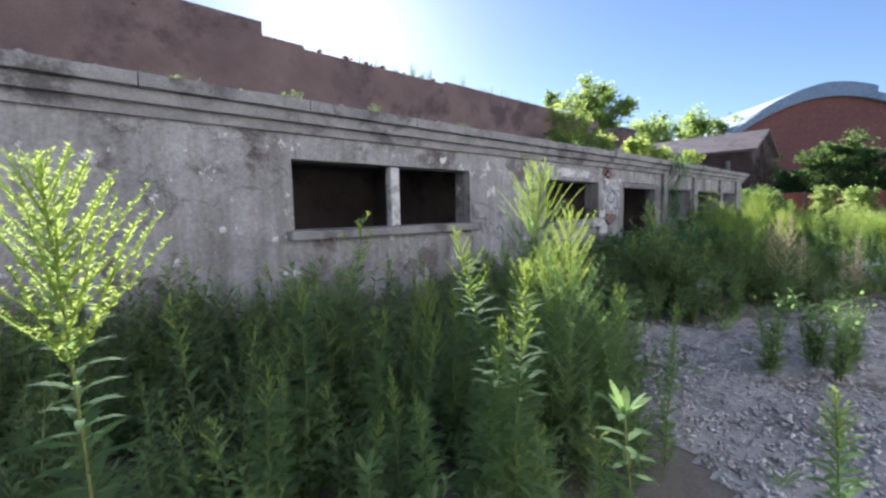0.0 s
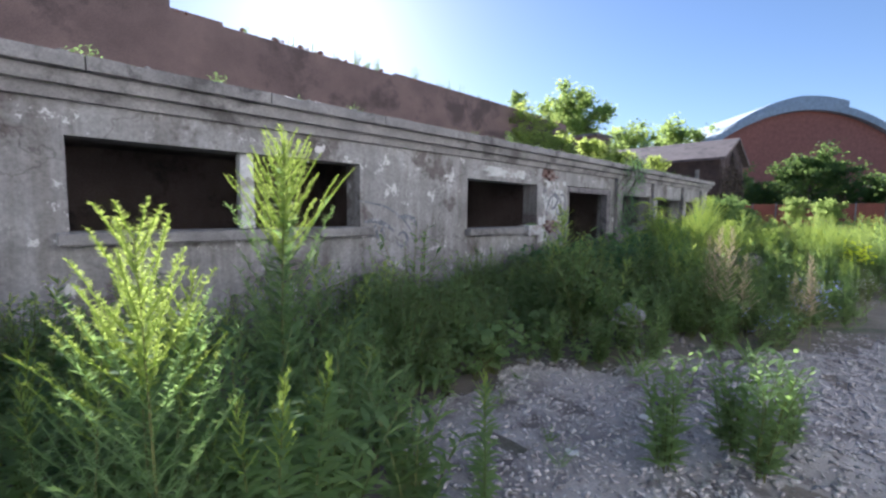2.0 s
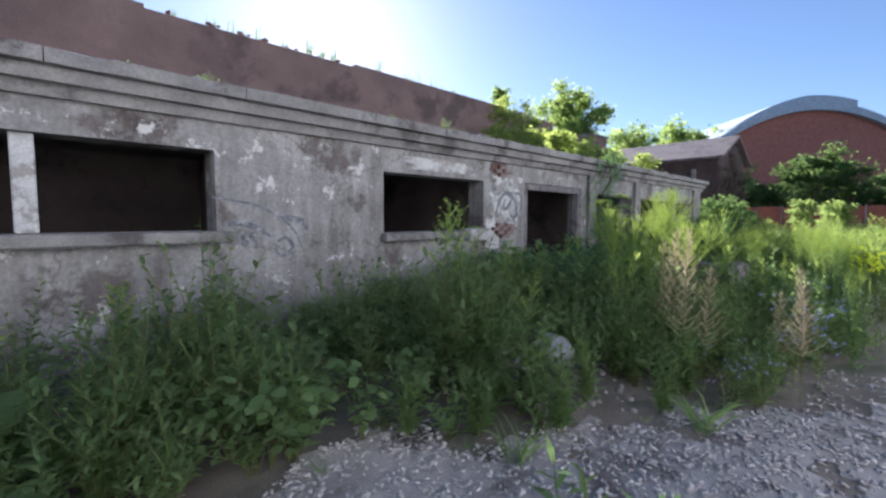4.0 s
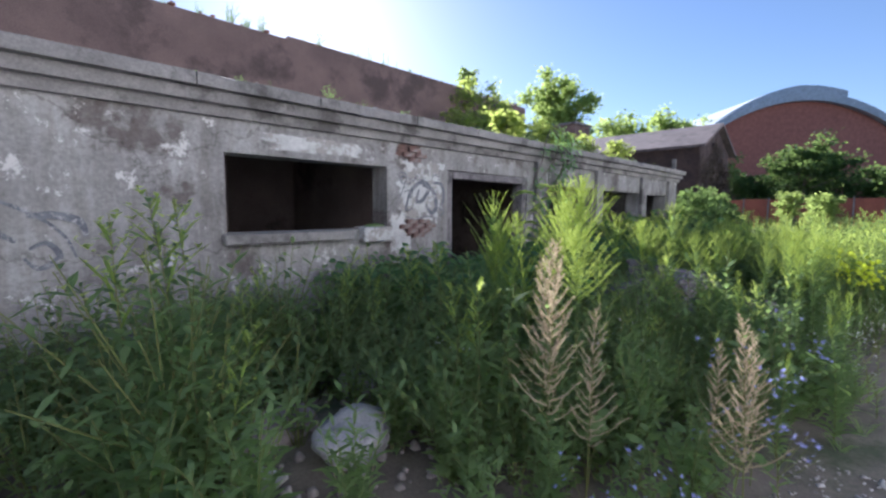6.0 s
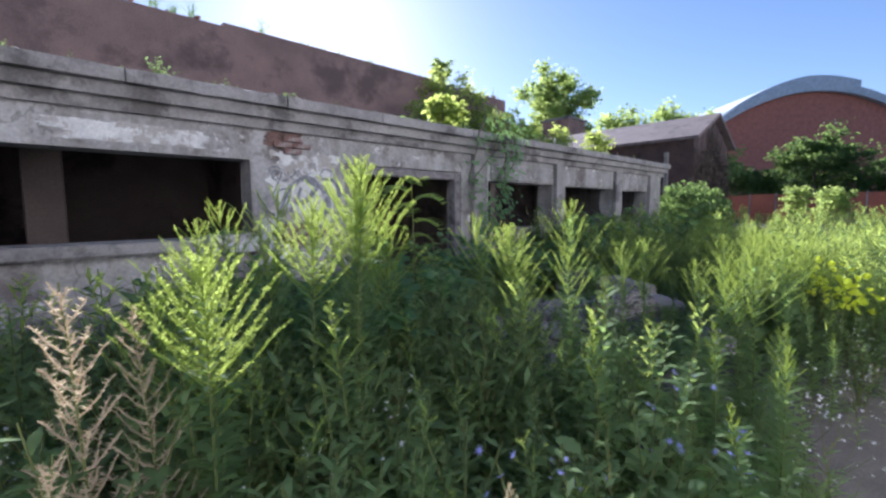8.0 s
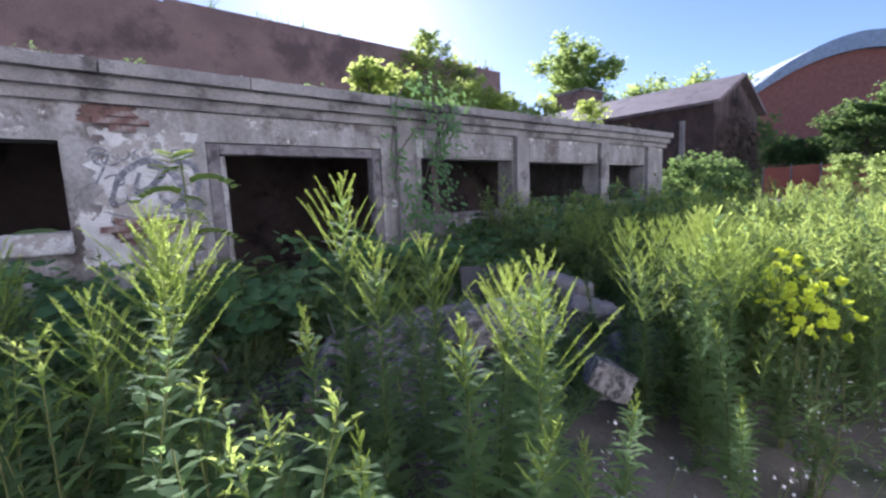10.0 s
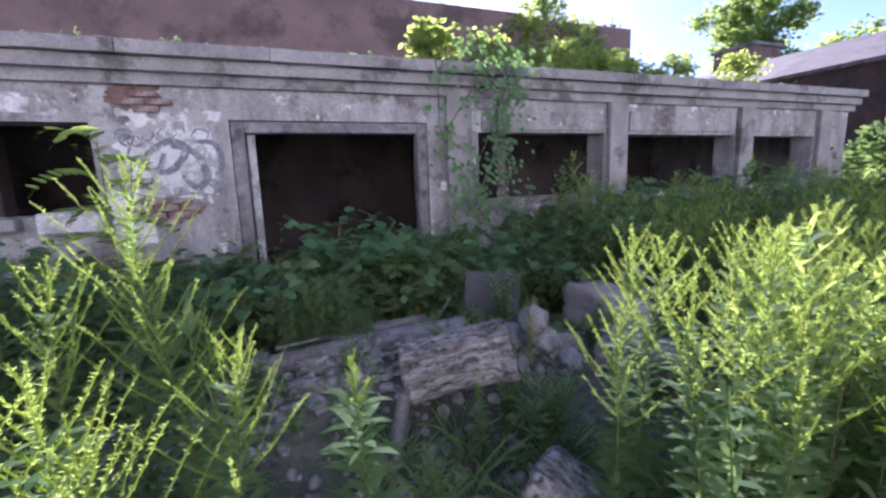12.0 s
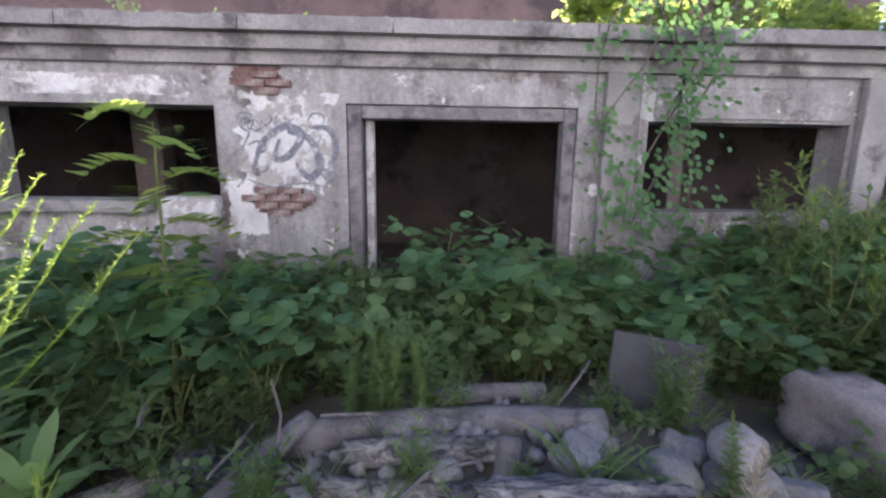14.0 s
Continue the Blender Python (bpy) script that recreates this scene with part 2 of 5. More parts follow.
class Geo:
    """Collects strips and tubes, each face with a material slot."""

    def __init__(self):
        self.v, self.f, self.m = [], [], []

    def blade(self, p, d, up, length, width, droop, slot, segs=2):
        side = d.cross(up)
        if side.length < 1e-5:
            side = Vector((1, 0, 0))
        side.normalize()
        n = len(self.v)
        q, dd = p.copy(), d.normalized()
        for i in range(segs + 1):
            t = i / segs
            w = width * (0.35 + 2.4 * t * (1 - t) + 0.1 * (1 - t)) if i < segs else 0
            if i < segs:
                self.v += [tuple(q - side * w * 0.5), tuple(q + side * w * 0.5)]
            else:
                self.v.append(tuple(q))
            q = q + dd * (length / segs)
            dd = (dd + Vector((0, 0, -droop / segs))).normalized()
        for i in range(segs - 1):
            a = n + 2 * i
            self.f.append((a, a + 1, a + 3, a + 2))
            self.m.append(slot)
        a = n + 2 * (segs - 1)
        self.f.append((a, a + 1, a + 2))
        self.m.append(slot)

    def tube(self, pts, r0, r1, slot, sides=4):
        n = len(self.v)
        for i, p in enumerate(pts):
            t = i / (len(pts) - 1)
            d = (pts[min(i + 1, len(pts) - 1)] - pts[max(i - 1, 0)]).normalized()
            a = d.orthogonal().normalized()
            b = d.cross(a)
            r = r0 + (r1 - r0) * t
            for k in range(sides):
                w = 2 * math.pi * k / sides
                self.v.append(tuple(p + a * (r * math.cos(w)) + b * (r * math.sin(w))))
        for i in range(len(pts) - 1):
            for k in range(sides):
                a, b = n + i * sides + k, n + i * sides + (k + 1) % sides
                self.f.append((a, b, b + sides, a + sides))
                self.m.append(slot)

    def arrays(self):
        return np.array(self.v, dtype=np.float32), self.f, np.array(self.m, dtype=np.int32)

    def split(self):
        """One geometry for each material slot."""
        out = {}
        for s in sorted(set(self.m)):
            g, seen = Geo(), {}
            for f, m in zip(self.f, self.m):
                if m == s:
                    for i in f:
                        if i not in seen:
                            seen[i] = len(g.v)
                            g.v.append(self.v[i])
                    g.f.append(tuple(seen[i] for i in f))
                    g.m.append(0)
            out[s] = g
        return out


def mesh_from(name, geo, mats):
    me = bpy.data.meshes.new(name)
    me.from_pydata(geo.v, [], geo.f)
    for m in mats:
        me.materials.append(m)
    if len(mats) > 1:
        me.polygons.foreach_set("material_index", geo.m)
    me.update()
    return me


def scatter_mesh(name, variants, places, mats):
    """One mesh out of many placed copies of the variants: places hold (variant, x, y, z, turn, scale, lean)."""
    V, L, T, MI = [], [], [], []
    off = 0
    pre = []
    for g in variants:
        v, f, m = g.arrays()
        loops = np.concatenate([np.array(q, dtype=np.int32) for q in f])
        tot = np.array([len(q) for q in f], dtype=np.int32)
        pre.append((v, loops, tot, m))
    for k, x, y, z, turn, sc, lean in places:
        v, loops, tot, m = pre[k]
        rot = np.array((Matrix.Rotation(turn, 3, "Z") @ Matrix.Rotation(lean, 3, "X")).transposed(), dtype=np.float32)
        V.append((v * sc) @ rot + np.array((x, y, z), dtype=np.float32))
        L.append(loops + off)
        T.append(tot)
        MI.append(m)
        off += len(v)
    V, L, T, MI = (np.concatenate(a) for a in (V, L, T, MI))
    me = bpy.data.meshes.new(name)
    me.vertices.add(len(V))
    me.vertices.foreach_set("co", V.ravel())
    me.loops.add(len(L))
    me.loops.foreach_set("vertex_index", L)
    me.polygons.add(len(T))
    me.polygons.foreach_set("loop_start", np.concatenate([[0], np.cumsum(T)[:-1]]).astype(np.int32))
    for m in mats:
        me.materials.append(m)
    me.polygons.foreach_set("material_index", MI)
    me.update(calc_edges=True)
    me.validate()
    return me


# ---- ground ----
def mound(x, y):
    """Height of the ground: a rubble heap before the doorway, small hollows elsewhere."""
    h = 0.42 * math.exp(-(((x - 12.9) / 1.5) ** 2 + ((y - 2.7) / 1.0) ** 2))
    h += 0.18 * math.exp(-(((x - 7.6) / 0.8) ** 2 + ((y - 2.6) / 0.7) ** 2))
    near = math.exp(-((x - 10) / 30) ** 2 - (y / 12) ** 2)
    return h + near * 0.05 * noise.noise(Vector((x * 0.9, y * 0.9, 0)))


def ground_sheet():
    xs = [-2000, -400, -100, -40, -20] + [-10 + 0.4 * i for i in range(125)] + [45, 60, 100, 300, 2000]
    ys = [-2000, -400, -100, -30, -12] + [-6 + 0.4 * i for i in range(32)] + [10, 20, 40, 100, 400, 2000]
    bm = bmesh.new()
    g = [[bm.verts.new((x, y, mound(x, y))) for x in xs] for y in ys]
    for j in range(len(ys) - 1):
        for i in range(len(xs) - 1):
            bm.faces.new((g[j][i], g[j][i + 1], g[j + 1][i + 1], g[j + 1][i]))
    ob = setting("ground", bm, M_GROUND, "brown soil with litter and trodden weeds", "ground")
    for p in ob.data.polygons:
        p.use_smooth = True
    return ob


ground_sheet()

# ---- the ruined wing along the walk ----
FY = 5.48          # front of the wing
HOLES = [(-4.5, -1.2, 1.3, 2.25), (2.3, 5.6, 1.35, 2.28), (7.96, 10.27, 1.28, 2.22), (11.57, 13.95, 0.05, 2.26),
         (14.7, 16.9, 1.2, 2.14), (17.35, 19.9, 1.2, 2.12), (20.3, 22.2, 1.2, 2.1)]
setting("wall_front", wall_bm(-12, 23.3, FY, FY + 0.38, -0.3, 2.62, HOLES), M_PLASTER,
        "stained grey plaster wall of a ruined workshop", "wall")
cornice = bmesh.new()
for z0, z1, out in ((2.60, 2.72, 0.07), (2.72, 2.85, 0.17)):
    add_box(cornice, -12.1, 23.4, FY - out, FY + 0.5, z0, z1)
cornice_ob = setting("cornice", cornice, M_CONCRETE, "stepped concrete cornice with broken edges", "cornice")
slab_x, slab_rnd = -12.1, random.Random(12)
while slab_x < 23.2:
    slab_w = min(slab_rnd.uniform(1.3, 2.0), 23.4 - slab_x)
    bm = bmesh.new()
    n = 14
    rows = []
    for i in range(n + 1):
        x = slab_x + 0.006 + (slab_w - 0.012) * i / n
        nib = max(0.0, noise.noise(Vector((x * 2.3, 1, 1))) - 0.15) * 0.12 + 0.008 * noise.noise(Vector((x * 11, 4, 1)))
        rows.append([bm.verts.new(c) for c in ((x, FY - 0.27 + nib, 2.854), (x, FY - 0.27 + nib * 1.6, 2.985 - nib), (x, FY - 0.2, 2.995), (x, FY + 0.5, 2.995), (x, FY + 0.5, 2.854))])
    for p, q in zip(rows, rows[1:]):
        for k in range(5):
            bm.faces.new((p[k], p[(k + 1) % 5], q[(k + 1) % 5], q[k]))
    bm.faces.new(rows[0])
    bm.faces.new(rows[-1][::-1])
    bmesh.ops.recalc_face_normals(bm, faces=bm.faces[:])
    part("cornice_slab", bm, M_CONCRETE, cornice_ob)
    slab_x += slab_w
setting("roof_wing", box_bm((-12.05, 23.35, FY + 0.5, 13.45, 2.72, 2.93)), M_ROOF, "flat felted roof with weeds", "roof")
setting("wall_inner", box_bm((-12, 23.3, 10.2, 10.4, -0.3, 2.72)), M_INSIDE, "dark inner wall", "wall")
setting("wall_end", box_bm((22.95, 23.3, FY + 0.38, 13.4, -0.3, 2.72)), M_PLASTER, "grey plaster end wall", "wall")
setting("wall_start", box_bm((-12, -11.7, FY + 0.38, 13.4, -0.3, 2.72)), M_PLASTER, "grey plaster end wall", "wall")
setting("floor_inside", box_bm((-11.7, 22.9, FY + 0.38, 10.2, -0.2, 0.06)), M_INSIDE, "dark concrete floor indoors", "floor")
setting("inner_pillar", box_bm((8.2, 8.6, 7.4, 7.75, 0.06, 2.7), bevel=0.015), M_INSIDE, "dark pillar standing indoors", "pillar")
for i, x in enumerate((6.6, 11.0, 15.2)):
    setting("wall_partition_%d" % (i + 1), box_bm((x, x + 0.15, FY + 0.38, 10.2, 0.06, 2.7)), M_INSIDE, "dark partition wall", "wall")

# upper hall behind the wing
setting("wall_upper", box_bm((-12, 25.2, 13.5, 13.9, -0.3, 6.85)), M_UPPER, "brown windowless upper wall of the hall", "wall")
setting("wall_upper_end", box_bm((24.85, 25.2, 13.9, 26, -0.3, 6.7)), M_UPPER, "brown end wall of the hall", "wall")
setting("wall_upper_back", box_bm((-12, 25.2, 26, 26.4, -0.3, 6.7)), M_UPPER, "brown back wall of the hall", "wall")
setting("wall_upper_start", box_bm((-12, -11.6, 13.9, 26, -0.3, 6.7)), M_UPPER, "brown end wall of the hall", "wall")
setting("roof_upper", box_bm((-12.1, 25.3, 13.9, 26.5, 6.7, 6.9)), M_ROOF, "flat felted roof of the hall", "roof")


# ---- timber house with a gable ----
def gable_house():
    x0, x1, y0, y1, ze, zr = 30.6, 36.2, 6.8, 22.0, 4.85, 6.12
    xm = (x0 + x1) / 2
    h = thing("timber_house", pose(xm, y0, 0), "dark brown derelict timber house with a steep gable", "house")
    bm = bmesh.new()
    for x, a in ((x0, 0.25), (x1 - 0.25, 0.25)):
        add_box(bm, x - xm, x - xm + a, 0.25, y1 - y0, 0, ze)
    for y in (0.0, y1 - y0):
        vs = [bm.verts.new((px - xm, y + dy, pz)) for dy in (0, 0.25) for px, pz in ((x0, 0), (x1, 0), (x1, ze), (xm, zr), (x0, ze))]
        bm.faces.new(vs[4::-1])
        bm.faces.new(vs[5:])
        for i in range(5):
            j = (i + 1) % 5
            bm.faces.new((vs[i], vs[j], vs[j + 5], vs[i + 5]))
    part("wall", bm, M_OLDWOOD, h)
    for sgn in (-1, 1):
        bm = bmesh.new()
        w = (x1 - x0) / 2 + 0.35
        drop = (zr - ze) * w / ((x1 - x0) / 2)
        vs = [bm.verts.new((sgn * a, y, zr + 0.04 - drop * a / w + b)) for b in (0, 0.14) for y in (-0.35, y1 - y0 + 0.5) for a in (0, w)]
        for idx in ((0, 1, 3, 2), (4, 6, 7, 5), (0, 4, 5, 1), (2, 3, 7, 6), (1, 5, 7, 3), (0, 2, 6, 4)):
            bm.faces.new([vs[i] for i in idx])
        bmesh.ops.recalc_face_normals(bm, faces=bm.faces[:])
        part("roof", bm, M_SLATE, h, "worn brown roof boards")
    return h


gable_house()


# ---- far buildings ----
def arena():
    """Large hall with a bowed roof, far behind the yard."""
    a = thing("arched_hall", pose(91, 9.4, 0, 0, 0, -45), "large red hall with a bowed pale metal roof", "hall")
    n, half = 48, 22.0
    arc = lambda s: 18.0 - 5.6 * (s / 15.3) ** 2
    bm = bmesh.new()
    rows = []
    for i in range(n + 1):
        s = -half + 2 * half * i / n
        rows.append([bm.verts.new((s, y, z)) for y in (0, 60) for z in (-1, arc(s))])
    for p, q in zip(rows, rows[1:]):
        bm.faces.new((p[0], q[0], q[1], p[1]))
        bm.faces.new((p[2], p[3], q[3], q[2]))
        bm.faces.new((p[1], q[1], q[3], p[3]))
    bm.faces.new((rows[0][0], rows[0][1], rows[0][3], rows[0][2]))
    bm.faces.new((rows[n][0], rows[n][2], rows[n][3], rows[n][1]))
    part("wall", bm, M_ARENA, a)
    for name, s0, s1, z0, z1, out in (("roof", -half - 0.6, half + 0.6, 0.03, 1.15, 0.9), ("roof_ridge", -14.0, 5.8, 1.16, 2.3, 0.4)):
        bm = bmesh.new()
        ring = []
        for i in range(n + 1):
            s = s0 + (s1 - s0) * i / n
            thick = z1 if name == "roof" else z0 + (z1 - z0) * min(1.0, (i / n) * 1.6)
            ring.append([bm.verts.new((s, y, arc(s) + dz)) for y in (-out, 60 + out) for dz in (z0, thick + 0.01)])
        for p, q in zip(ring, ring[1:]):
            for k, l in ((0, 1), (1, 3), (3, 2), (2, 0)):
                bm.faces.new((p[k], q[k], q[l], p[l]))
        bm.faces.new((ring[0][0], ring[0][1], ring[0][3], ring[0][2]))
        bm.faces.new((ring[n][0], ring[n][2], ring[n][3], ring[n][1]))
        bmesh.ops.recalc_face_normals(bm, faces=bm.faces[:])
        part(name, bm, M_ARENAROOF, a, "pale blue-grey bowed metal roof")
    return a


arena()

# ---- plants ----
rnd = random.Random(7)
UP = Vector((0, 0, 1))


def stem_path(h, lean, n=7):
    a = rnd.uniform(0, 6.28)
    return [Vector((math.cos(a) * lean * (i / n) ** 2, math.sin(a) * lean * (i / n) ** 2, h * i / n)) for i in range(n + 1)]


def along(pts, t):
    k = min(int(t * (len(pts) - 1)), len(pts) - 2)
    return pts[k].lerp(pts[k + 1], t * (len(pts) - 1) - k)


def plume(g, base, d, length, slot, step=0.009, bud=0.012, rise=0.6, sub=3, wide=0.8):
    """One arching flower branch set with fine buds."""
    n = max(5, int(length / 0.03))
    pts, q, dd = [base.copy()], base.copy(), d.normalized()
    for i in range(n):
        q = q + dd * (length / n)
        dd = (dd + UP * (rise / n) * (1.2 if i < n * 0.6 else -1.6)).normalized()
        pts.append(q.copy())
    g.tube(pts, 0.0028, 0.0012, slot, 3)
    m = int(length / step)
    for i in range(m):
        t = 0.06 + 0.94 * i / max(m, 1)
        p = along(pts, min(t, 0.999))
        for k in range(sub):
            a = rnd.uniform(0, 6.28)
            o = Vector((math.cos(a), math.sin(a), rnd.uniform(0.1, 1.0)))
            g.blade(p, o, Vector((rnd.uniform(-1, 1), rnd.uniform(-1, 1), 0.3)), bud * rnd.uniform(0.8, 1.7) * (1.15 - 0.5 * t), bud * wide, 0.2, slot, 1)


def goldenrod(h, leaves=110, branches=28, head=0.33, lean=0.06, leaf_len=0.12, step=0.0075, sub=3, spread=1.0, bud=0.0098, reach=0.34):
    """Tall leafy stem; slots: 0 stem, 1 leaf, 2 plume."""
    g = Geo()
    pts = stem_path(h, lean)
    g.tube(pts, 0.0055, 0.0018, 0, 4)
    for i in range(leaves):
        t = 0.08 + 0.84 * i / leaves
        a = i * 2.4 + rnd.uniform(-0.3, 0.3)
        o = Vector((math.cos(a), math.sin(a), rnd.uniform(0.35, 0.8)))
        ln = leaf_len * rnd.uniform(0.7, 1.25) * (1.15 - 0.6 * t)
        g.blade(along(pts, t), o, UP, ln, ln * 0.23, rnd.uniform(0.5, 1.1), 1, 3)
    for i in range(branches):
        t = 1 - head + head * 0.97 * (i / max(branches - 1, 1))
        a = i * 2.4 + rnd.uniform(-0.4, 0.4)
        u = (t - (1 - head)) / head
        o = Vector((math.cos(a) * spread, math.sin(a) * spread, 0.75 + 0.8 * u))
        plume(g, along(pts, min(t, 0.999)), o, (reach * (1 - u) ** 0.8 + 0.035) * rnd.uniform(0.75, 1.15), 2, step, bud, 0.55, sub)
    return g


def dry_spike(h):
    """Faded upright seed head with curved side spikes; slots: 0 stem, 2 seed head."""
    g = Geo()
    pts = stem_path(h, 0.05)
    g.tube(pts, 0.005, 0.0015, 0, 4)
    for i in range(46):
        t = 0.35 + 0.64 * i / 46
        a = i * 2.4 + rnd.uniform(-0.4, 0.4)
        u = (t - 0.35) / 0.65
        plume(g, along(pts, min(t, 0.999)), Vector((math.cos(a), math.sin(a), 0.35 + 0.6 * u)), (0.2 * (1 - u) + 0.035) * rnd.uniform(0.6, 1.2), 2, 0.008, 0.014, 1.0, 3, 0.5)
    return g


def leafy_clump(h, stems=5, leaf_len=0.1, wide=0.22):
    """Bushy herb: several stems with lance-shaped leaves; slots 0 stem, 1 leaf."""
    g = Geo()
    for s in range(stems):
        a0 = rnd.uniform(0, 6.28)
        r = rnd.uniform(0.0, 0.16)
        pts = [p + Vector((math.cos(a0) * r * (0.3 + p.z), math.sin(a0) * r * (0.3 + p.z), 0)) for p in stem_path(h * rnd.uniform(0.7, 1.0), 0.12)]
        g.tube(pts, 0.004, 0.0015, 0, 3)
        n = int(40 * h)
        for i in range(n):
            t = 0.1 + 0.9 * i / n
            a = i * 2.4 + s
            o = Vector((math.cos(a), math.sin(a), rnd.uniform(0.25, 0.9)))
            ln = leaf_len * rnd.uniform(0.6, 1.2) * (1.1 - 0.45 * t)
            g.blade(along(pts, min(t, 0.999)), o, UP, ln, ln * wide, rnd.uniform(0.3, 1.0), 1, 2)
    return g


def leafy_shoot(h):
    """Single stem that ends in a star of long leaves; slots 0 stem, 1 leaf."""
    g = Geo()
    pts = stem_path(h, 0.05)
    g.tube(pts, 0.007, 0.004, 0, 5)
    for i in range(34):
        t = 0.15 + 0.83 * i / 34
        a = i * 2.4
        o = Vector((math.cos(a), math.sin(a), rnd.uniform(0.1, 0.5)))
        g.blade(along(pts, t), o, UP, rnd.uniform(0.1, 0.15), 0.034, rnd.uniform(0.5, 0.9), 1, 4)
    for i in range(8):
        a = i * 2.4
        o = Vector((math.cos(a), math.sin(a), 0.5 + 0.22 * i))
        g.blade(along(pts, 0.995), o, UP, rnd.uniform(0.13, 0.17), 0.038, 0.6, 1, 4)
    return g


def broad_bush(h, r, leaves=130, size=0.11, canes=9):
    """Bramble-like bush of broad leaves on arching canes; slots 0 stem, 1 leaf."""
    g = Geo()
    for s in range(canes):
        a = 6.28 * s / canes + rnd.uniform(-0.3, 0.3)
        rr, hh = r * rnd.uniform(0.5, 1.0), h * rnd.uniform(0.6, 1.0)
        pts = [Vector((math.cos(a) * rr * t ** 1.4, math.sin(a) * rr * t ** 1.4, hh * (1 - (1 - t) ** 2) * (1 - 0.25 * t ** 4))) for t in [i / 7 for i in range(8)]]
        g.tube(pts, 0.006, 0.002, 0, 3)
        for i in range(leaves // canes):
            t = rnd.uniform(0.2, 1.0)
            b = rnd.uniform(0, 6.28)
            p = along(pts, min(t, 0.999)) + Vector((rnd.uniform(-0.07, 0.07), rnd.uniform(-0.07, 0.07), rnd.uniform(-0.05, 0.07)))
            ln = size * rnd.uniform(0.6, 1.25)
            g.blade(p, Vector((math.cos(b), math.sin(b), rnd.uniform(-0.5, 0.4))), Vector((rnd.uniform(-0.8, 0.8), rnd.uniform(-1.1, 0.5), 1)), ln, ln * 0.8, rnd.uniform(0.3, 0.9), 1, 3)
    return g


def grass_tuft(h, n=26):
    g = Geo()
    for i in range(n):
        a = rnd.uniform(0, 6.28)
        g.blade(Vector((rnd.uniform(-0.06, 0.06), rnd.uniform(-0.06, 0.06), 0)), Vector((math.cos(a) * 0.5, math.sin(a) * 0.5, 1)), Vector((math.cos(a), math.sin(a), 0.2)).cross(UP),
                h * rnd.uniform(0.6, 1.1), 0.011, rnd.uniform(0.5, 1.6), 1, 3)
    return g


def flower_herb(h, petals):
    """Branching wiry herb with small round flowers; slots 0 stem, 1 leaf, 2 flower."""
    g = Geo()
    pts = stem_path(h * 0.55, 0.08)
    g.tube(pts, 0.004, 0.003, 0, 3)
    for i in range(14):
        a = i * 2.4
        g.blade(along(pts, 0.1 + 0.06 * i), Vector((math.cos(a), math.sin(a), 0.5)), UP, 0.09, 0.018, 0.8, 1, 2)
    for i in range(9):
        a = i * 2.4
        p = along(pts, rnd.uniform(0.5, 0.99))
        q = p + Vector((math.cos(a) * 0.16, math.sin(a) * 0.16, h * rnd.uniform(0.2, 0.45)))
        g.tube([p, p.lerp(q, 0.5) + Vector((0, 0, -0.02)), q], 0.002, 0.0012, 0, 3)
        for j in range(3):
            c = q + Vector((rnd.uniform(-0.05, 0.05), rnd.uniform(-0.05, 0.05), rnd.uniform(-0.06, 0.02)))
            t = Vector((rnd.uniform(-0.6, 0.6), rnd.uniform(-1, 0.2), 0.7)).normalized()
            u = t.orthogonal().normalized()
            w = t.cross(u)
            for k in range(7):
                b = 6.28 * k / 7
                g.blade(c, u * math.cos(b) + w * math.sin(b) + t * 0.3, t, petals, petals * 0.55, 0.0, 2, 1)
    return g


def yellow_bloom(h):
    """Tall herb with large yellow composite flowers."""
    g = Geo()
    for s in range(4):
        a0 = s * 1.6
        pts = [p + Vector((math.cos(a0) * 0.1 * p.z, math.sin(a0) * 0.1 * p.z, 0)) for p in stem_path(h * rnd.uniform(0.85, 1.0), 0.08)]
        g.tube(pts, 0.006, 0.002, 0, 4)
        for i in range(26):
            a = i * 2.4
            g.blade(along(pts, 0.1 + 0.033 * i), Vector((math.cos(a), math.sin(a), 0.5)), UP, 0.12 - 0.002 * i, 0.022, 0.8, 1, 2)
        for j in range(6):
            a = rnd.uniform(0, 6.28)
            p = along(pts, rnd.uniform(0.68, 0.99))
            c = p + Vector((math.cos(a) * 0.09, math.sin(a) * 0.09, rnd.uniform(0.02, 0.09)))
            g.tube([p, c], 0.002, 0.0015, 0, 3)
            t = Vector((rnd.uniform(-1, 1), rnd.uniform(-1, 0.3), rnd.uniform(0.2, 0.9))).normalized()
            u = t.orthogonal().normalized()
            w = t.cross(u)
            for k in range(9):
                b = 6.28 * k / 9
                g.blade(c - u * math.cos(b) * 0.004 - w * math.sin(b) * 0.004, u * math.cos(b) + w * math.sin(b) + t * rnd.uniform(-0.2, 0.5), t, 0.046, 0.032, 0.25, 2, 2)
    return g


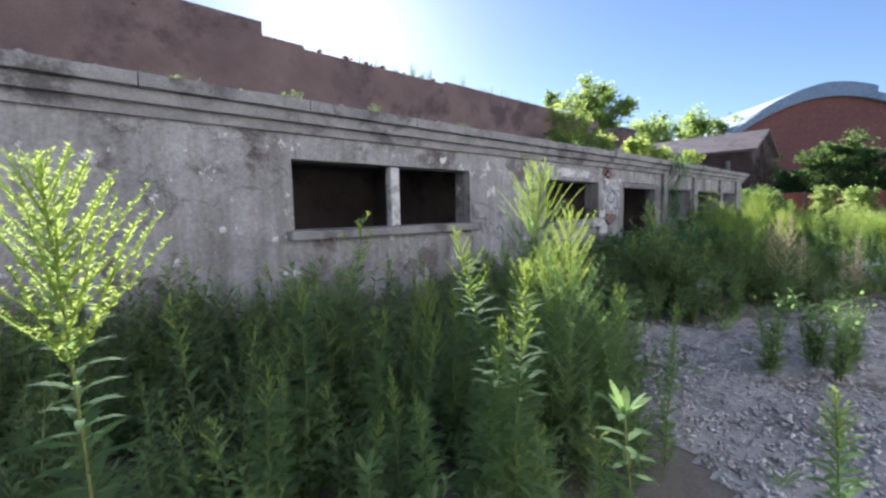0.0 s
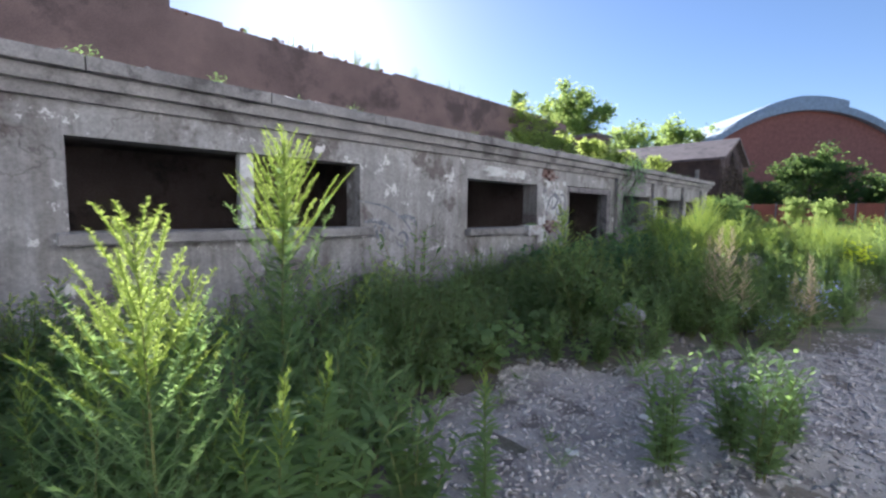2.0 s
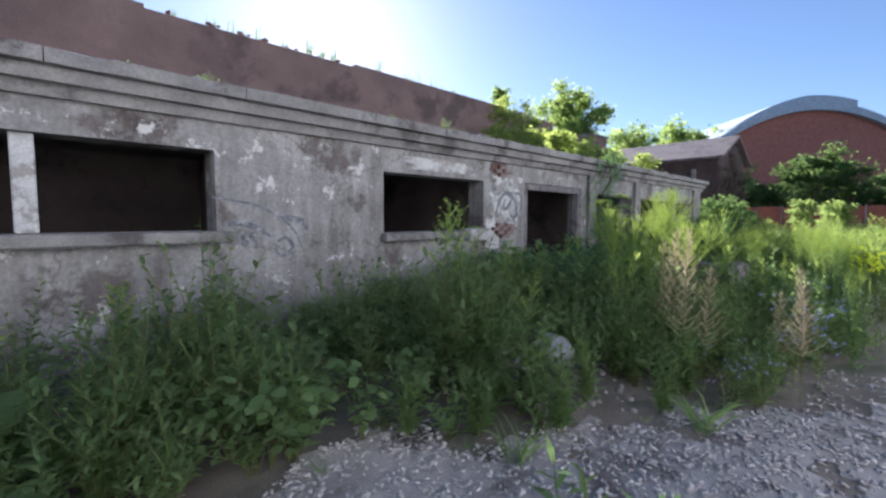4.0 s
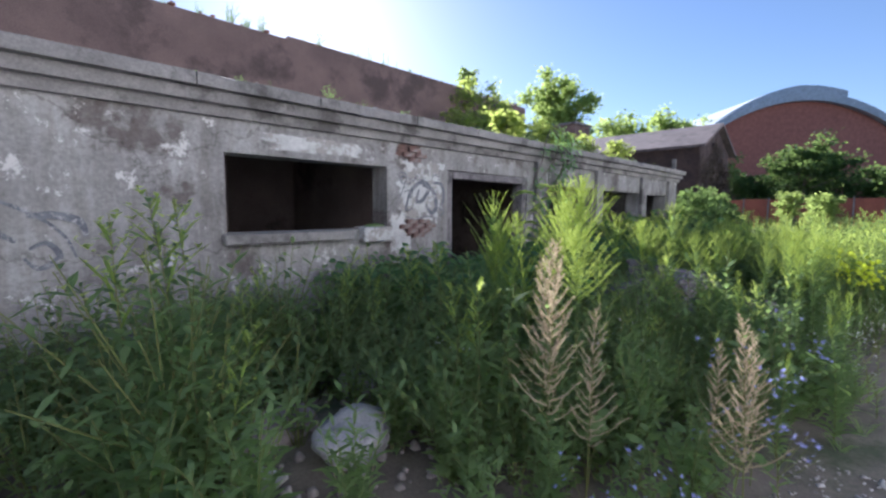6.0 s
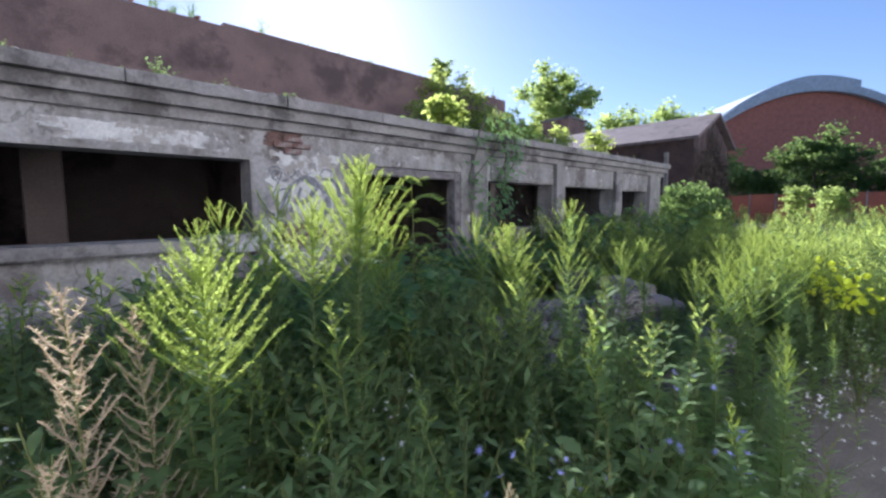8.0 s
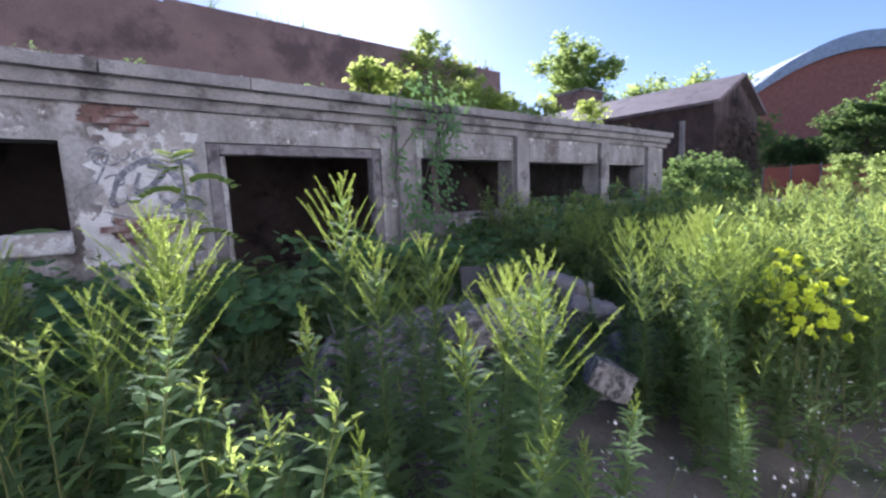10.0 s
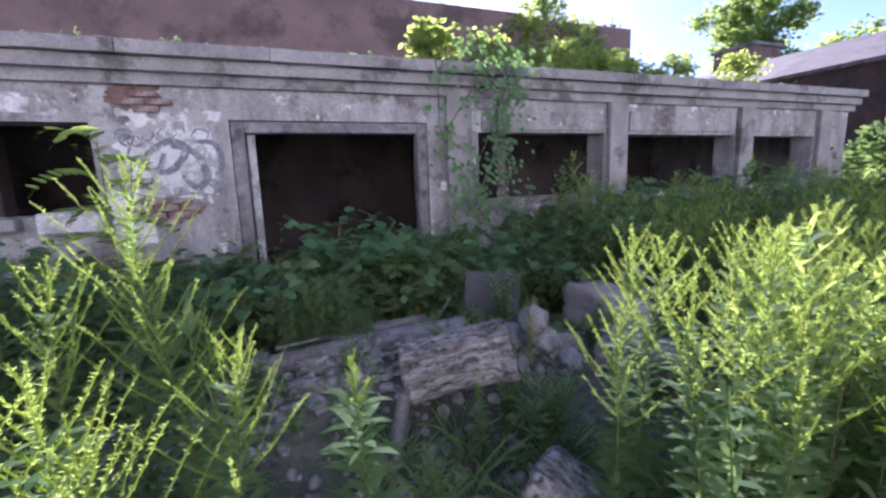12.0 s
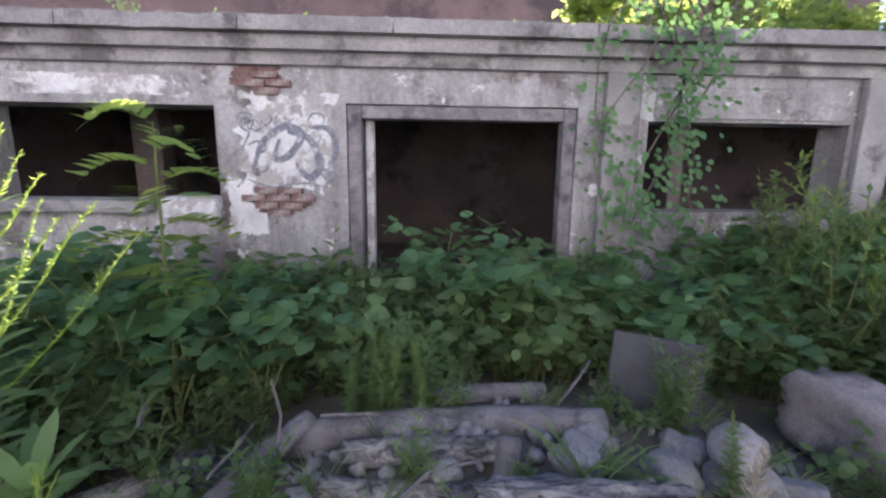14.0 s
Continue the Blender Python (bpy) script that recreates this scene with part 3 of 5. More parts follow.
def pinnate_sapling(h):
    """Young tree with long feathered leaves."""
    g = Geo()
    pts = stem_path(h, 0.05)
    g.tube(pts, 0.012, 0.005, 0, 5)
    for i in range(13):
        t = 0.5 + 0.49 * i / 12
        a = i * 2.4
        p, d = along(pts, min(t, 0.999)), Vector((math.cos(a), math.sin(a), 0.45 + 0.9 * (t - 0.6)))
        ln = 0.52 * rnd.uniform(0.75, 1.15)
        mid = [p + d.normalized() * ln * s + Vector((0, 0, -0.34 * s * s)) for s in (0, 0.25, 0.5, 0.75, 1.0)]
        g.tube(mid, 0.003, 0.001, 0, 3)
        side = d.cross(UP).normalized()
        for k in range(8):
            q = along(mid, 0.14 + 0.1 * k)
            for sg in (-1, 1):
                g.blade(q, side * sg + d.normalized() * 0.5 + UP * 0.15, UP, 0.14 * (1.1 - 0.05 * k), 0.046, 0.45, 1, 3)
    return g


def feather_weed(h, branches=74, reach=0.3, lean=0.05, low=0.2, head=0.62):
    """Full feathery weed: ascending side branches set with fine leaves, the top ones bearing buds; slots 0 stem, 1 leaf, 2 plume."""
    g = Geo()
    pts = stem_path(h, lean)
    g.tube(pts, 0.008, 0.002, 0, 5)
    for i in range(branches):
        t = low + (0.99 - low) * i / branches
        u = (t - low) / (1 - low)
        a = i * 2.4 + rnd.uniform(-0.4, 0.4)
        ln = (reach * min(1.0, 0.5 + u) * (1 - u) ** 0.5 * 1.25 + 0.035) * rnd.uniform(0.8, 1.15)
        top = u > head
        plume(g, along(pts, min(t, 0.999)), Vector((math.cos(a), math.sin(a), 0.7 + 0.75 * u)), ln, 2 if top else 1,
              0.0055 if top else 0.011, 0.017 if top else 0.027, 0.6, 3 if top else 2, 0.42)
    return g


def lean_weed(h, leaves=36, branches=0, head=0.3, leaf_len=0.13, reach=0.16, lean=0.1):
    """Weed of a thicket, with few faces: upright stem, lance leaves, short drooping flower branches."""
    g = Geo()
    pts = stem_path(h, lean, 4)
    g.tube(pts, 0.006, 0.002, 0, 3)
    for i in range(leaves):
        t = 0.1 + 0.88 * i / leaves
        a = i * 2.4 + rnd.uniform(-0.3, 0.3)
        ln = leaf_len * rnd.uniform(0.7, 1.25) * (1.15 - 0.6 * t)
        g.blade(along(pts, min(t, 0.999)), Vector((math.cos(a), math.sin(a), rnd.uniform(0.3, 0.9))), UP, ln, ln * 0.34, rnd.uniform(0.5, 1.2), 1, 2)
    for i in range(branches):
        t = 1 - head + head * 0.98 * i / branches
        u = (t - 1 + head) / head
        a = i * 2.4 + rnd.uniform(-0.4, 0.4)
        ln = (reach * (1 - u) ** 0.7 + 0.03) * rnd.uniform(0.8, 1.2)
        d = Vector((math.cos(a), math.sin(a), 0.8 + 0.8 * u)).normalized()
        p = along(pts, min(t, 0.999))
        g.blade(p, d, UP, ln, 0.012, rnd.uniform(0.2, 0.9), 2, 3)
        for k in range(8):
            q = p + d * ln * rnd.uniform(0.15, 0.95)
            b = rnd.uniform(0, 6.28)
            g.blade(q, Vector((math.cos(b), math.sin(b), rnd.uniform(0, 0.9))), Vector((rnd.uniform(-1, 1), rnd.uniform(-1, 1), 0.4)), rnd.uniform(0.018, 0.034), 0.02, 0.2, 2, 1)
    return g


def dome_weed(h, r, stems=11, per=15, leaf_len=0.085, wide=0.3):
    """Rounded bushy weed with few faces: stems that fan out, leafy to the tips."""
    g = Geo()
    for s in range(stems):
        a0 = s * 2.4 + rnd.uniform(-0.3, 0.3)
        k = ((s + 0.5) / stems) ** 0.5
        tip = Vector((math.cos(a0) * r * k, math.sin(a0) * r * k, h * (1 - 0.45 * k * k) * rnd.uniform(0.82, 1.08)))
        mid = Vector((tip.x * 0.35, tip.y * 0.35, tip.z * 0.55))
        g.tube([Vector((tip.x * 0.08, tip.y * 0.08, 0)), mid, tip], 0.005, 0.002, 0, 3)
        for i in range(per):
            t = 0.22 + 0.78 * i / per
            p = mid.lerp(tip, (t - 0.5) * 2) if t > 0.5 else mid * (t * 2)
            a = i * 2.4 + s
            ln = leaf_len * rnd.uniform(0.65, 1.3) * (1.15 - 0.4 * t)
            g.blade(p, Vector((math.cos(a), math.sin(a), rnd.uniform(0.1, 0.9))), UP, ln, ln * wide, rnd.uniform(0.3, 1.0), 1, 2)
    return g


M_YELLOW = leaf_surface("yellow_petal", (0.5, 0.56, 0.03), (0.62, 0.68, 0.04), (0.78, 0.9, 0.08), 0.5)
M_BLUE = leaf_surface("blue_petal", (0.28, 0.3, 0.62), (0.4, 0.42, 0.75), (0.5, 0.5, 0.9), 0.4)
M_WHITE = leaf_surface("white_petal", (0.7, 0.7, 0.68), (0.8, 0.8, 0.78), (0.9, 0.9, 0.85), 0.4)


def plant_master(name, geo, mats, label, category, group):
    """A plant with its parts, kept at the origin's spot until it is placed."""
    names = {0: "stem", 1: "foliage", 2: "flower_head"}
    root = thing(name, Matrix(), label, category, group)
    for s, sub in geo.split().items():
        ob = new(names[s], mesh_from(name + "_" + names[s], sub, [mats[s]]))
        ob.parent = root
        tagged(ob, kind="stuff" if s == 2 or name not in ("goldenrod", "goldenrod_shoot") else "")
    return root


class Kind:
    """A kind of plant with a few variants; the first placing moves the master, later ones copy it."""

    def __init__(self, name, geos, mats, label, category, group):
        self.masters = [[plant_master(name, g, mats, label, category, group), max(v[2] for v in g.v), False] for g in geos]
        self.n = 0

    def put(self, x, y, top=None, scale=1.0, turn=None, lean=0.0):
        m = self.masters[self.n % len(self.masters)]
        self.n += 1
        z = mound(x, y) - 0.02
        s = (top - z) / m[1] if top else scale
        mat = pose(x, y, z, lean, 0, rnd.uniform(0, 360) if turn is None else turn)
        if not m[2]:
            m[0].matrix_basis, m[2], ob = mat, True, m[0]
        else:
            ob = copy_thing(m[0], mat)
        ob.scale = (s, s, s)
        return ob


K_GOLD = Kind("goldenrod", [goldenrod(1.35, 170, 24), goldenrod(1.2, 160, 20, 0.3), goldenrod(1.3, 180, 24, 0.35, 0.1), goldenrod(1.4, 170, 18, 0.26, 0.12, 0.13)],
              [M_STEM, M_LEAF, M_PLUME], "tall goldenrod with yellow-green arching plumes among weeds", "weed", "goldenrods")
K_FAN = Kind("goldenrod", [goldenrod(1.35, 120, 46, 0.3, 0.05, 0.12, 0.008, 3, 1.15, 0.012), goldenrod(1.4, 120, 42, 0.28, 0.08, 0.12, 0.008, 3, 1.0, 0.012)],
             [M_STEM, M_LEAF, M_PLUME], "tall goldenrod with a broad fern-like yellow-green plume", "weed", "goldenrods")
K_FEATHER = Kind("feathery_weed", [feather_weed(1.55, 66, 0.42), feather_weed(1.6, 64, 0.36, 0.08), feather_weed(1.5, 62, 0.4, 0.1)],
                 [M_STEM, M_LEAF, M_PLUME], "tall full weed with feathery yellow-green branches", "weed", "feathery weeds")
K_SLIM = Kind("goldenrod_shoot", [goldenrod(1.1, 130, 20, 0.26, 0.05, 0.13, 0.008, 2, 0.8, 0.01, 0.07), goldenrod(1.0, 120, 12, 0.16, 0.1, 0.145, 0.008, 2, 0.7, 0.01, 0.05), goldenrod(1.05, 130, 16, 0.22, 0.14, 0.13, 0.008, 2, 0.9, 0.01, 0.1)],
              [M_STEM, M_LEAF, M_PLUME], "slender green goldenrod shoot still in bud", "weed", "goldenrod shoots")
K_DRY = Kind("dry_weed", [dry_spike(1.2), dry_spike(1.1)], [M_STEM, M_LEAF, M_DRY], "faded pinkish brown seed spike of a dry weed", "weed", "dry weeds")
K_CLUMP = Kind("leafy_weed", [leafy_clump(0.8, 9, 0.13, 0.26), leafy_clump(0.7, 10, 0.13, 0.28), leafy_clump(0.9, 8, 0.15, 0.24)], [M_STEM, M_LEAF], "bushy green weed with lance-shaped leaves", "weed", "leafy weeds")
K_YELLOW = Kind("yellow_flower", [yellow_bloom(1.25)], [M_STEM, M_LEAF, M_YELLOW], "tall herb with bright yellow flowers", "flower", "yellow flowers")
K_BLUE = Kind("chicory", [flower_herb(0.8, 0.02), flower_herb(0.7, 0.02)], [M_STEM, M_LEAF, M_BLUE], "wiry chicory with pale blue flowers", "flower", "chicories")
K_WHITE = Kind("fleabane", [flower_herb(0.75, 0.013), flower_herb(0.65, 0.014)], [M_STEM, M_LEAF, M_WHITE], "branching herb with small white flowers", "flower", "fleabanes")
K_BUSH = Kind("broadleaf_bush", [broad_bush(1.0, 0.6), broad_bush(0.9, 0.7, 150), broad_bush(1.1, 0.55, 140, 0.12)], [M_STEM, M_BROAD], "dark green broad-leaved bush against the ruin", "bush", "broad-leaved bushes")
K_SAP = Kind("pinnate_sapling", [pinnate_sapling(1.75)], [M_STEM, M_PLUME], "young sapling with long feathered leaves", "sapling", "")
K_SHOOT = Kind("leafy_shoot", [leafy_shoot(1.0)], [M_STEM, M_LEAF], "bright green young shoot ending in long pointed leaves", "weed", "leafy shoots")
K_GRASS = Kind("grass_tuft", [grass_tuft(0.5), grass_tuft(0.4)], [M_STEM, M_LEAF], "tuft of arching green grass", "grass", "grass tufts")

for x, y, top in ((2.94, 2.16, 2.0), (2.25, 1.52, 1.38), (9.59, 2.0, 1.85), (9.4, 2.67, 1.77), (8.8, 2.06, 1.56), 
                  (10.74, 2.08, 1.57), (11.5, 0.55, 1.36), (11.6, 0.85, 1.3), (11.82, 0.98, 1.22), (11.66, 0.66, 1.2), (11.72, 1.3, 1.38), (13.08, 1.0, 1.36), (13.3, 0.75, 1.38), (13.75, 0.62, 1.35), (8.69, 1.75, 1.3),
                  (10.57, 1.25, 1.38), (10.45, 1.55, 1.3), (11.38, 1.3, 1.38), (9.15, 2.4, 1.66), (12.95, 0.6, 1.3), (13.15, 0.55, 1.25), (13.2, 1.15, 1.35), (12.92, 0.9, 1.15), (13.4, 0.35, 1.1), (13.5, 0.7, 1.3), (13.6, 1.0, 1.35), (13.9, 0.9, 1.3), (14.4, 0.9, 1.3), (15.2, 0.5, 1.2), (9.95, 2.2, 1.6)):
    K_GOLD.put(x, y, top)
for x, y, top in ((0.02, 1.45, 1.74), (9.59, 2.0, 1.88), (8.72, 1.44, 1.48), (9.3, 1.95, 1.66), (10.72, 1.8, 1.5)):
    K_FAN.put(x, y, top)
for x, y, top in ((2.25, 1.4, 1.6), (9.62, 2.15, 1.7), (2.1, 1.62, 1.3), (2.42, 1.66, 1.25), (9.35, 2.5, 1.6), (2.95, 2.2, 1.98), (1.75, 2.15, 1.15),
                  (13.6, 0.95, 1.38), (14.4, 1.1, 1.4), (10.1, 2.5, 1.45), (8.9, 2.3, 1.5)):
    K_FEATHER.put(x, y, top)
for x, y, top in ((1.95, 2.12, 1.12), (2.67, 1.33, 1.06), (2.01, 0.14, 0.96), (1.57, 2.1, 0.92), (0.93, 2.17, 1.28), (2.3, 1.6, 1.36), (2.0, 2.05, 1.0), (2.6, 1.45, 0.95), (2.45, 1.2, 1.02), (1.75, 1.9, 1.05), (1.2, 1.95, 1.05), (3.56, 1.28, 0.86), (10.14, 0.86, 1.13), (10.17, 0.3, 0.9), (1.58, 1.39, 1.5), (1.34, 1.1, 1.36), (1.27, 1.2, 1.12), (1.42, 1.22, 1.08), (2.51, 1.24, 1.1), (0.84, 1.45, 0.78), (10.75, 0.3, 0.95), (1.05, 1.5, 0.9), (0.5, 1.6, 1.0), (11.4, 0.75, 1.2),
                  (9.61, 0.54, 0.7), (12.17, 1.1, 1.12), (11.75, 1.5, 1.1), (11.1, 1.3, 1.15), (12.15, 2.95, 0.85), (12.35, 2.95, 0.8), (12.0, 2.9, 0.7), (1.1, 1.35, 0.85),
                  (1.35, 1.75, 1.0), (12.81, 1.64, 0.62), (13.5, 2.3, 0.75), (13.75, 1.75, 0.85), (10.9, 0.6, 1.0), (11.9, 0.5, 0.8), (11.3, 0.5, 0.95), (11.55, 0.4, 0.85), (11.0, 0.35, 0.8), (11.75, 0.62, 0.92), (12.4, 0.25, 0.7), (12.75, 0.4, 0.9)):
    K_SLIM.put(x, y, top)
for x, y, top in ((8.12, 1.29, 1.44), (8.42, 1.5, 1.42), (8.6, 1.6, 1.3), (8.58, 0.53, 1.12), (9.2, 0.6, 0.9), (9.0, 0.75, 0.85), (13.3, 2.0, 0.85), (8.3, 1.15, 1.1)):
    K_DRY.put(x, y, top)
for x, y, top in ((5.05, 0.42, 0.82), (5.25, 0.6, 0.75), (4.75, 0.85, 0.8), (5.6, 0.35, 0.6), (6.26, 2.0, 0.55), (5.9, 2.3, 0.6), (6.57, 2.1, 0.9), (6.9, 1.95, 0.85), (7.25, 1.7, 0.7),
                  (7.95, 1.75, 0.8), (8.2, 1.9, 0.9), (8.05, 1.2, 0.65), (7.5, 1.2, 0.6), (7.85, 2.15, 0.75), (6.7, 1.6, 0.7), (10.21, 1.93, 0.88), (9.25, 1.65, 0.96), (8.9, 1.1, 0.8), (11.75, 2.35, 0.7), (13.55, 2.75, 0.85), (13.75, 2.95, 0.8), (12.7, 2.3, 0.62), (13.2, 1.62, 0.62), (13.05, 1.8, 0.6), (12.5, 1.42, 0.5), (3.3, 1.5, 0.8), (3.1, 1.9, 0.95), (3.55, 1.95, 0.75), (2.85, 1.5, 0.9), (12.2, 2.95, 0.95), (12.38, 3.02, 0.9), (12.05, 3.05, 0.8), (2.55, 1.75, 1.1), (2.2, 1.95, 1.0), (1.6, 1.3, 0.7), (0.9, 1.2, 0.6)):
    K_CLUMP.put(x, y, top)
for x, y, top in ((13.42, 0.34, 1.1), (13.62, 0.24, 1.04), (13.95, 0.5, 1.1), (14.15, 0.62, 1.1)):
    K_YELLOW.put(x, y, top)
for x, y, top in ((8.7, 0.6, 0.7), (9.0, 0.45, 0.6), (8.2, 0.75, 0.55), (9.45, 0.65, 0.75), (9.8, 0.7, 0.7), (7.9, 0.9, 0.5), (10.5, 0.55, 0.8)):
    K_BLUE.put(x, y, top)
for x, y, top in ((8.3, 2.2, 0.8), (9.35, 1.5, 0.8), (11.85, 0.42, 0.7), (11.45, 0.3, 0.6), (12.2, 0.1, 0.55), (12.6, -0.05, 0.5), (12.95, 0.1, 0.6), (11.2, 0.15, 0.6), (11.05, 0.35, 0.7), (10.85, 0.1, 0.5), (9.0, 1.55, 0.75), (13.4, 0.2, 0.7)):
    K_WHITE.put(x, y, top)
for x, y in ((11.02, 4.6), (10.4, 4.75), (9.8, 4.3), (9.2, 4.7), (10.9, 3.9), (10.2, 3.7), (11.5, 4.2), (11.9, 4.9), (12.5, 4.4), (13.1, 4.8), (13.6, 4.2), (14.2, 4.6), (14.6, 3.7), (11.4, 3.4), (10.7, 3.1), (9.4, 3.6),
             (10.4, 2.9), (9.95, 2.45), (9.75, 3.1), (10.95, 3.25), (15.1, 4.9), (15.6, 4.1), (16.4, 4.8), (17.3, 4.5), (12.9, 3.85), (13.9, 3.55), (18.2, 4.7), (19.3, 4.4)):
    K_BUSH.put(x, y, None, rnd.uniform(0.95, 1.25))
for x, y, k in ((15.4, 4.6, 1.5), (16.3, 4.2, 1.4), (17.2, 4.8, 1.6), (18.0, 4.1, 1.3), (18.9, 4.7, 1.6), (19.8, 4.3, 1.4), (20.8, 4.8, 1.6), (21.8, 4.3, 1.4), (22.8, 4.7, 1.7), (23.6, 4.6, 1.8), (30.0, 6.0, 1.7)):
    K_BUSH.put(x, y, None, k)
K_SAP.put(11.0, 3.2, 1.9, turn=40)
K_GOLD.put(11.42, 1.75, 1.68)
K_SHOOT.put(11.69, 1.66, 1.13)
K_SLIM.put(10.75, 2.9, 1.15)
for x, y, top in ((1.5, 0.66, 0.93), (0.78, 1.3, 0.68)):
    K_SHOOT.put(x, y, top)
for x, y in ((12.72, 1.55), (12.95, 1.62), (12.6, 1.28), (13.1, 1.42), (12.9, 1.3), (12.45, 1.75), (13.25, 1.75), (12.75, 1.75), (12.5, 1.5), (12.8, 1.35), (13.2, 1.55), (12.3, 1.75), (13.0, 2.4), (7.3, 2.9), (9.9, 0.9), (12.1, 3.4), (6.2, 1.6), (7.4, 0.9)):
    K_GRASS.put(x, y, None, rnd.uniform(0.75, 1.15))

# dense growth that nobody could count
TRAIL = [(-6.0, 0.0), (9.3, -0.1), (11.6, -0.4), (12.0, 0.0), (12.36, 1.0)]


def off_trail(x, y):
    best = 9.0
    for (ax, ay), (bx, by) in zip(TRAIL, TRAIL[1:]):
        dx, dy = bx - ax, by - ay
        t = max(0.0, min(1.0, ((x - ax) * dx + (y - ay) * dy) / (dx * dx + dy * dy)))
        best = min(best, math.hypot(x - ax - t * dx, y - ay - t * dy))
    return best


def on_chips(x, y):
    edge = 2.45 if x < 5.4 else 2.45 - 0.62 * (x - 5.4)
    return 3.0 + 0.6 * (y - 1.2) < x < 9.4 and y < edge


def in_rubble(x, y):
    return 11.5 < x < 15.0 and 1.0 < y < 3.6 or 10.85 < x < 11.6 and 1.75 < y < 2.7


def growth(n, x0, x1, y0, y1, kinds, s0, s1, lean=0.15, gap=0.75):
    out = []
    for _ in range(n):
        x, y = rnd.uniform(x0, x1), rnd.uniform(y0, y1)
        if on_chips(x, y) or in_rubble(x, y) or off_trail(x, y) < gap or y > FY - 0.12:
            continue
        if ((x - 7.42) / 0.52) ** 2 + ((y - 2.1) / 1.05) ** 2 < 1 and rnd.random() < 0.93 or math.hypot(x - 13.45, y - 0.3) < 0.42:
            continue
        clump = noise.noise(Vector((x * 1.1, y * 1.1, 3)))
        if clump < -0.12 and rnd.random() < 0.6 and x < 9.5:
            continue
        if y > 3.3 and 2.4 < x < 4.9 and rnd.random() < 0.8:
            continue
        s = rnd.uniform(s0, s1) * (0.84 + 0.62 * clump) * (0.72 if x < 4.0 and y < 2.4 else 1.0)
        k = rnd.choice(kinds)
        if 9.2 < x < 15.2 and y > 2.5 and k not in (3, 4, 6):
            k = rnd.choice((3, 4, 6))
            s *= 0.85
        out.append((k, x, y, mound(x, y) - 0.02, rnd.uniform(0, 6.28), s, rnd.uniform(-lean, lean)))
    return out


LOW = [lean_weed(1.2, 50, 9), lean_weed(1.1, 50, 6, 0.2), lean_weed(1.05, 56), dome_weed(0.85, 0.36, 9, 13, 0.1, 0.34), dome_weed(0.7, 0.4, 9, 13, 0.11, 0.38), grass_tuft(0.6, 22),
       broad_bush(0.7, 0.45, 64, 0.1, 5), lean_weed(1.15, 44, 12, 0.36, 0.12, 0.2), dome_weed(1.15, 0.42, 11, 17, 0.1, 0.3)]
MATS = [M_STEM, M_LEAF, M_PLUME]
thicket = growth(1250, -4, 4.6, 0.8, 5.3, [1, 2, 2, 3, 3, 4, 8, 0], 0.8, 1.15)
thicket += growth(900, 3.5, 10.4, 0.5, 5.3, [2, 3, 3, 4, 4, 8, 8, 6], 0.6, 1.0)
thicket += growth(180, 8.5, 12.5, 0.6, 2.4, [2, 2, 1, 3, 8], 0.55, 0.85)
thicket += growth(260, 6.6, 12.0, 1.5, 3.6, [1, 8, 2, 3, 7], 0.95, 1.25)
thicket += growth(330, -4, 9.2, 3.2, 5.3, [2, 8, 3, 6, 8], 0.9, 1.25)
thicket += growth(120, 9.2, 14.0, 3.6, 5.3, [6, 6, 3, 4], 1.0, 1.5)
thicket += growth(60, 10.2, 11.7, 0.7, 1.7, [2, 2, 1, 3, 4], 0.8, 1.1)
thicket += growth(80, 10.3, 12.2, 0.2, 1.0, [2, 2, 3, 4, 5], 0.5, 0.8, 0.15, 0.45)
thicket += growth(240, 13.2, 16.5, 0.25, 1.0, [0, 1, 2, 3, 7], 0.9, 1.2)
thicket += growth(300, 15.0, 26.0, 3.5, 5.3, [2, 3, 8, 1, 6], 1.2, 1.6)
thicket += growth(200, 15.0, 19, 0.6, 4.6, [0, 1, 2, 8, 7], 0.85, 1.15)
for _ in range(240):
    x, y = rnd.uniform(11.0, 15.2), rnd.uniform(1.0, 3.7)
    if off_trail(x, y) > 0.4 and noise.noise(Vector((x * 1.6, y * 1.6, 4))) > -0.1:
        thicket.append((rnd.choice([3, 4, 5, 5, 6]), x, y, mound(x, y) - 0.02, rnd.uniform(0, 6.28), rnd.uniform(0.25, 0.5), rnd.uniform(-0.2, 0.2)))
for _ in range(150):
    x, y = rnd.uniform(9.5, 16), rnd.uniform(3.5, 4.4)
    thicket.append((rnd.choice([3, 4, 6, 6]), x, y, mound(x, y) - 0.02, rnd.uniform(0, 6.28), rnd.uniform(0.7, 1.0), rnd.uniform(-0.2, 0.2)))
tagged(new("weed_thicket", scatter_mesh("weed_thicket", LOW, thicket, MATS)), "dense green weeds grown up before the ruin", "weeds", kind="stuff")
meadow = growth(1500, 12.4, 24, 0.0, 5.2, [0, 1, 7, 7, 0, 7, 8, 2], 0.82, 1.18)
meadow += growth(900, 14, 30, -4, 0.6, [0, 7, 1, 2, 7], 0.9, 1.25)
meadow += growth(1000, 24, 48, -8, 9, [0, 7, 1, 8], 0.95, 1.3)
tagged(new("weed_meadow", scatter_mesh("weed_meadow", LOW, meadow, MATS)), "sunlit meadow of goldenrod and tall weeds", "weeds", kind="stuff")
litter = []
